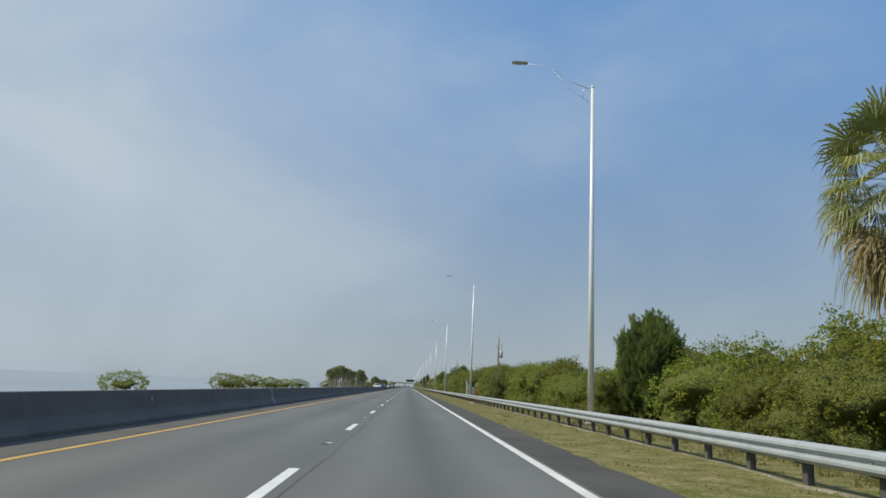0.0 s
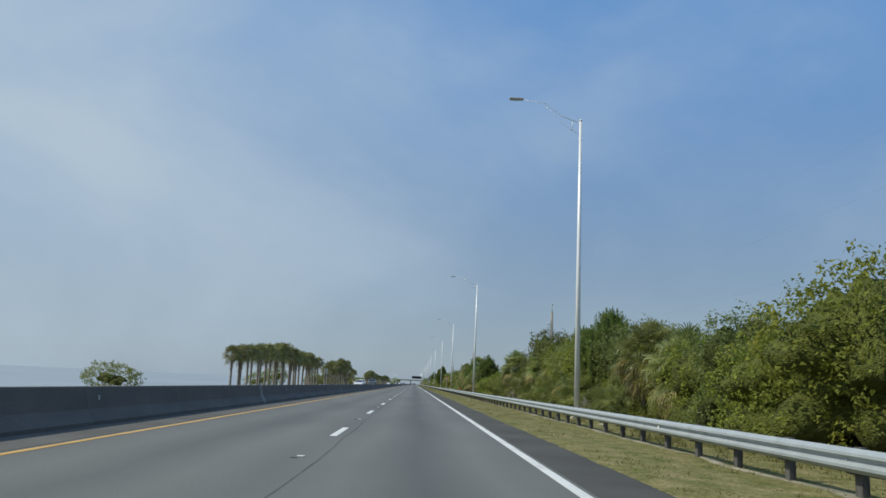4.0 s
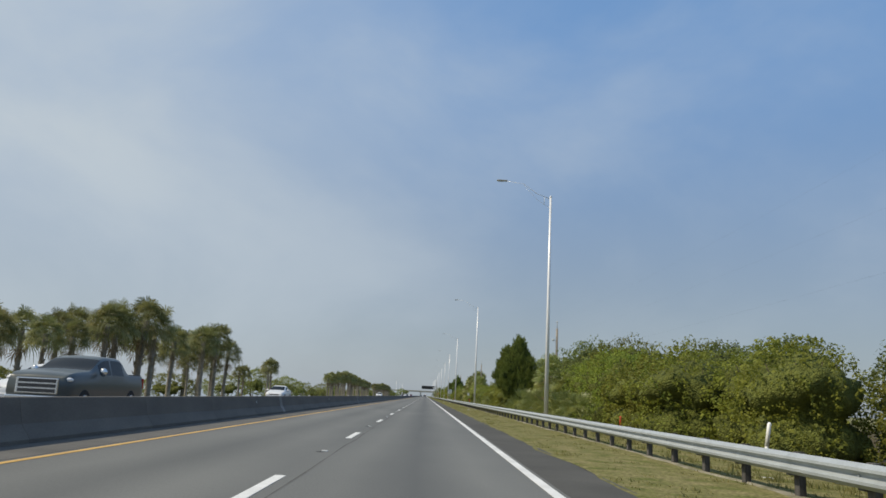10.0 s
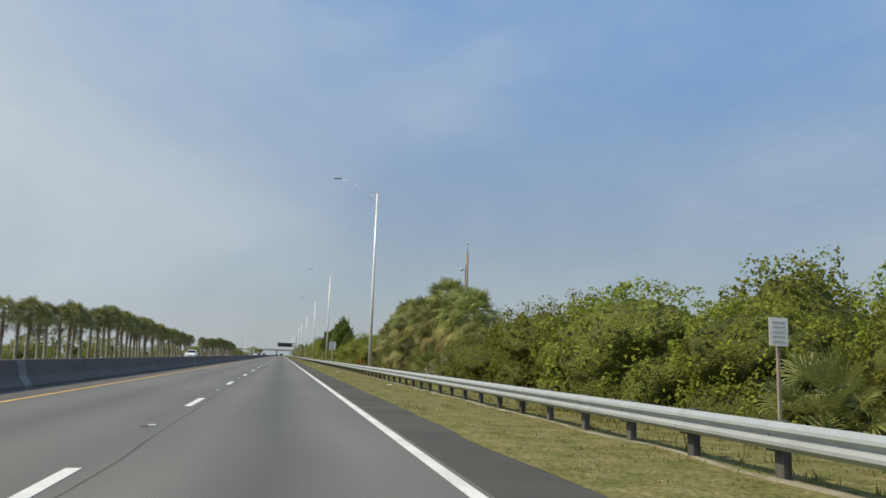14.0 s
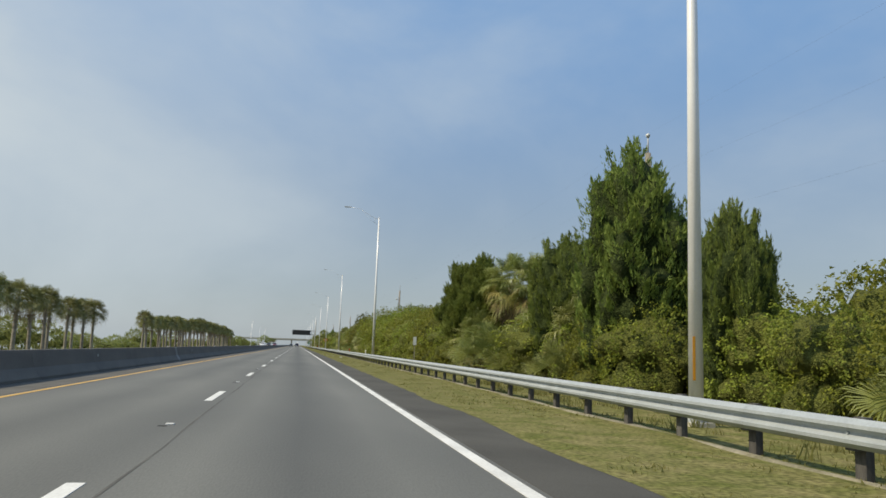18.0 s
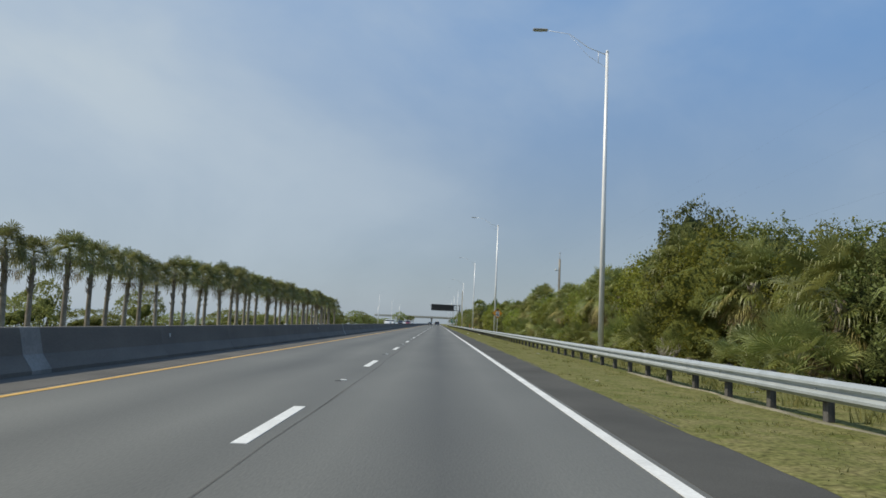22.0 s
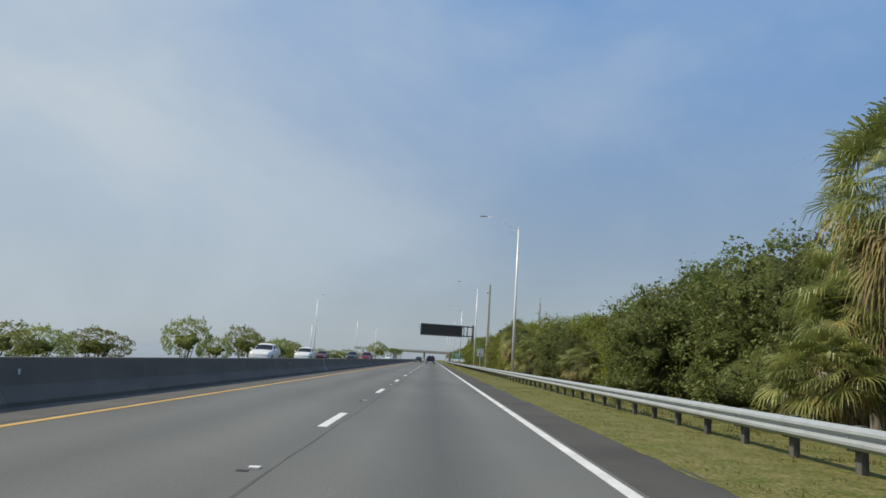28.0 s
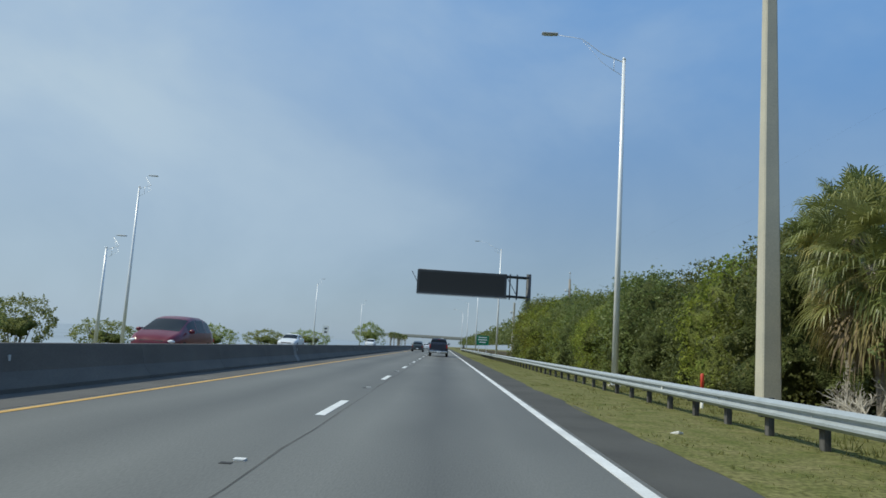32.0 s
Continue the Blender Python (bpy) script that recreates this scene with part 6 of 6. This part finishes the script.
    grille = part("grille", box("grille", -0.48 - 0.16 * big, 0.48 + 0.16 * big, nose - 0.04, nose + 0.09, zl - 0.30 - 0.22 * big, zl - 0.04, M_CHROME if big else M_SIGNK, 0.03), ob, "chrome-framed front grille" if big else "front grille")
    for q in range(3 if big else 0):
        part("grille_slot", box("grille_slot", -0.56, 0.56, nose + 0.085, nose + 0.098, zl - 0.47 + 0.145 * q, zl - 0.37 + 0.145 * q, M_DARK, 0.004), grille, "dark grille opening")
    part("bumper", box("bumper", -st[1][4] * .95, st[1][4] * .95, st[0][0] - 0.12, st[0][0] + 0.05, st[0][1] - 0.08, st[0][1] + 0.12, M_CHROME if kind == "pickup" else paint_mat, 0.04), ob)
    yb = st[-1][0]
    part("rear_bumper", box("rear_bumper", -st[-2][4] * .96, st[-2][4] * .96, yb - 0.12, yb + 0.06, st[-1][1] - 0.04, st[-1][1] + 0.18, M_CHROME if kind == "pickup" else paint_mat, 0.03), ob, "rear bumper")
    part("number_plate", box("number_plate", -0.16, 0.16, yb - 0.135, yb - 0.122, st[-1][1] - 0.02, st[-1][1] + 0.14, M_SIGNW), ob, "white plate without readable figures")
    if kind == "pickup":
        part("tailgate", box("tailgate", -0.86, 0.86, yb - 0.015, yb + 0.03, .72, 1.31, paint_mat, 0.02), ob, "ribbed tailgate")
        part("bed_rail", box("bed_rail", -0.9, 0.9, -2.8, -1.45, 1.33, 1.385, M_SIGNK, 0.01), ob, "black bed cover")
        part("third_light", box("third_light", -0.12, 0.12, -1.32, -1.26, 1.82, 1.86, M_TAIL), ob)
    return ob


vehicle("pickup", (-0.45, 961.5, 0), P_NAVY, "dark navy pickup truck with a chrome rear bumper", 0, "traffic ahead")
vehicle("suv", (-4.0, 1000, 0), P_GREY, "dark grey estate car driving ahead", 0, "traffic ahead")
vehicle("sedan", (-3.8, 1052, 0), P_WHITE, "pale saloon far ahead in the next lane", 0, "traffic ahead")
for kind, x, y, pm, label in (("sedan", -11.2, 269.5, P_WHITE, "white saloon in the near oncoming lane"), ("suv", -14.6, 327, P_WHITE, "white estate car in the far oncoming lane"), ("sedan", -14.6, 374, P_WHITE, "white saloon further up the oncoming lane"),
                              ("pickup", -11.5, 323.1, P_GREY, "grey pickup truck with a chrome grille"), ("sedan", -14.6, 541, P_WHITE, "white saloon passing the palm row"), ("suv", -14.6, 846, P_WHITE, "white estate car nearing along the barrier"),
                              ("suv", -14.8, 868, P_WHITE, "white estate car in the middle oncoming lane"), ("sedan", -17.6, 901, P_MAROON, "dark maroon saloon in the far lane"), ("suv", -14.6, 918, P_BLACK, "black estate car in the far lane"),
                              ("van", -11.3, 910, P_RED, "dark red minivan beside the barrier"), ("sedan", -14.6, 951, P_WHITE, "white saloon with clear headlights"), ("suv", -14.6, 1031, P_WHITE, "white estate car far up the road")):
    vehicle(kind, (x, y, 0), pm, label)
# box truck with a raised white rig, far ahead in the lane
tr = root("utility_truck", (-0.3, 1100, 0), "white and red utility truck with a raised bucket far ahead", "truck", "traffic ahead")
part("body", box("body", -1.2, 1.2, -3.4, 1.6, 0.6, 2.2, P_WHITE, 0.05), tr, "white service body")
part("rear_panel", box("rear_panel", -1.15, 1.15, -3.42, -3.402, 0.7, 1.3, M_RED), tr, "red and white rear panel")
part("cab", lofted("cab", [(3.6, .6, 1.5, 1.56, 1.1, .9), (3.4, .5, 1.6, 1.7, 1.15, 1.0), (2.8, .5, 1.65, 2.5, 1.15, .95), (1.65, .5, 1.65, 2.55, 1.15, .95)], P_WHITE), tr, "white cab")
part("boom", tube("boom", [(0, -1.5, 2.2), (0.2, 1.5, 3.1)], [0.16, 0.13], M_SIGNW, 8), tr, "white folded boom")
part("bucket", box("bucket", -0.45, 0.45, -2.9, -2.0, 2.25, 3.3, M_SIGNW, 0.05), tr, "white work bucket")
for s in (-1, 1):
    for y in (-2.3, 2.3):
        wheel(tr, s * 1.0, y, 0.48, 0.3, s)


# ---- dead branches and litter by the rail ----
def dead_branch(at, seed, size):
    rb = random.Random(seed)
    pieces = []

    def grow(p, d, ln, r, depth):
        q = p + d * ln * 0.5 + Vector((rb.uniform(-.1, .1), rb.uniform(-.1, .1), rb.uniform(-.05, .1))) * ln
        e = q + (d + Vector((rb.uniform(-.4, .4), rb.uniform(-.4, .4), rb.uniform(-.2, .3)))).normalized() * ln * 0.5
        pieces.append(tube_vf([tuple(p), tuple(q), tuple(e)], [r, r * 0.8, r * 0.55], 5))
        if depth:
            for _ in range(3):
                grow(e if rb.random() < 0.6 else q, (d + Vector((rb.uniform(-1, 1), rb.uniform(-1, 1), rb.uniform(-.3, .7)))).normalized(), ln * 0.65, r * 0.55, depth - 1)
    for _ in range(4):
        grow(Vector((0, 0, 0)), Vector((rb.uniform(-1, 1), rb.uniform(-1, 1), rb.uniform(0.3, 1.1))).normalized(), size * 0.5, 0.045 * size, 3)
    tagged(new("dead_branch", joined("dead_branch", pieces, M_DRIFT)), "bleached tangle of dead branches by the rail", "branch", "dead branches").location = at


for i, (x, y, s) in enumerate(((8.9, 893.5, 1.3), (9.2, 896, 1.1), (9.0, 300.9, 1.4), (9.2, 382, 0.7), (9.6, 450.5, 1.6), (9.4, 453, 1.3), (9.0, 528, 1.0), (9.4, 560, 1.0), (9.2, 657, 1.1), (9.3, 160, 1.0), (9.3, 190, 1.0))):
    dead_branch((x, y, -0.1), 40 + i, s)
rb = random.Random(77)
for i in range(60):
    y = rb.uniform(15, 905)
    x = rb.choice((rb.uniform(3.3, 5.4), rb.uniform(5.9, 7.5)))
    w, l, h = rb.uniform(0.04, 0.12), rb.uniform(0.06, 0.16), rb.uniform(0.01, 0.05)
    me = box("scrap", -w, w, -l, l, 0, h, M_LITTER, 0.008)
    for q in me.vertices:
        q.co.z += 0.05 * noise.noise(q.co * 9 + Vector((i, 0, 0)))
    s = tagged(new("litter", me), "crumpled pale scrap of litter on the grass", "litter", "roadside litter")
    s.location, s.rotation_euler = (x, y, -0.005 - 0.018 * max(0, x - 3.4)), (0, 0, rb.uniform(0, 6))
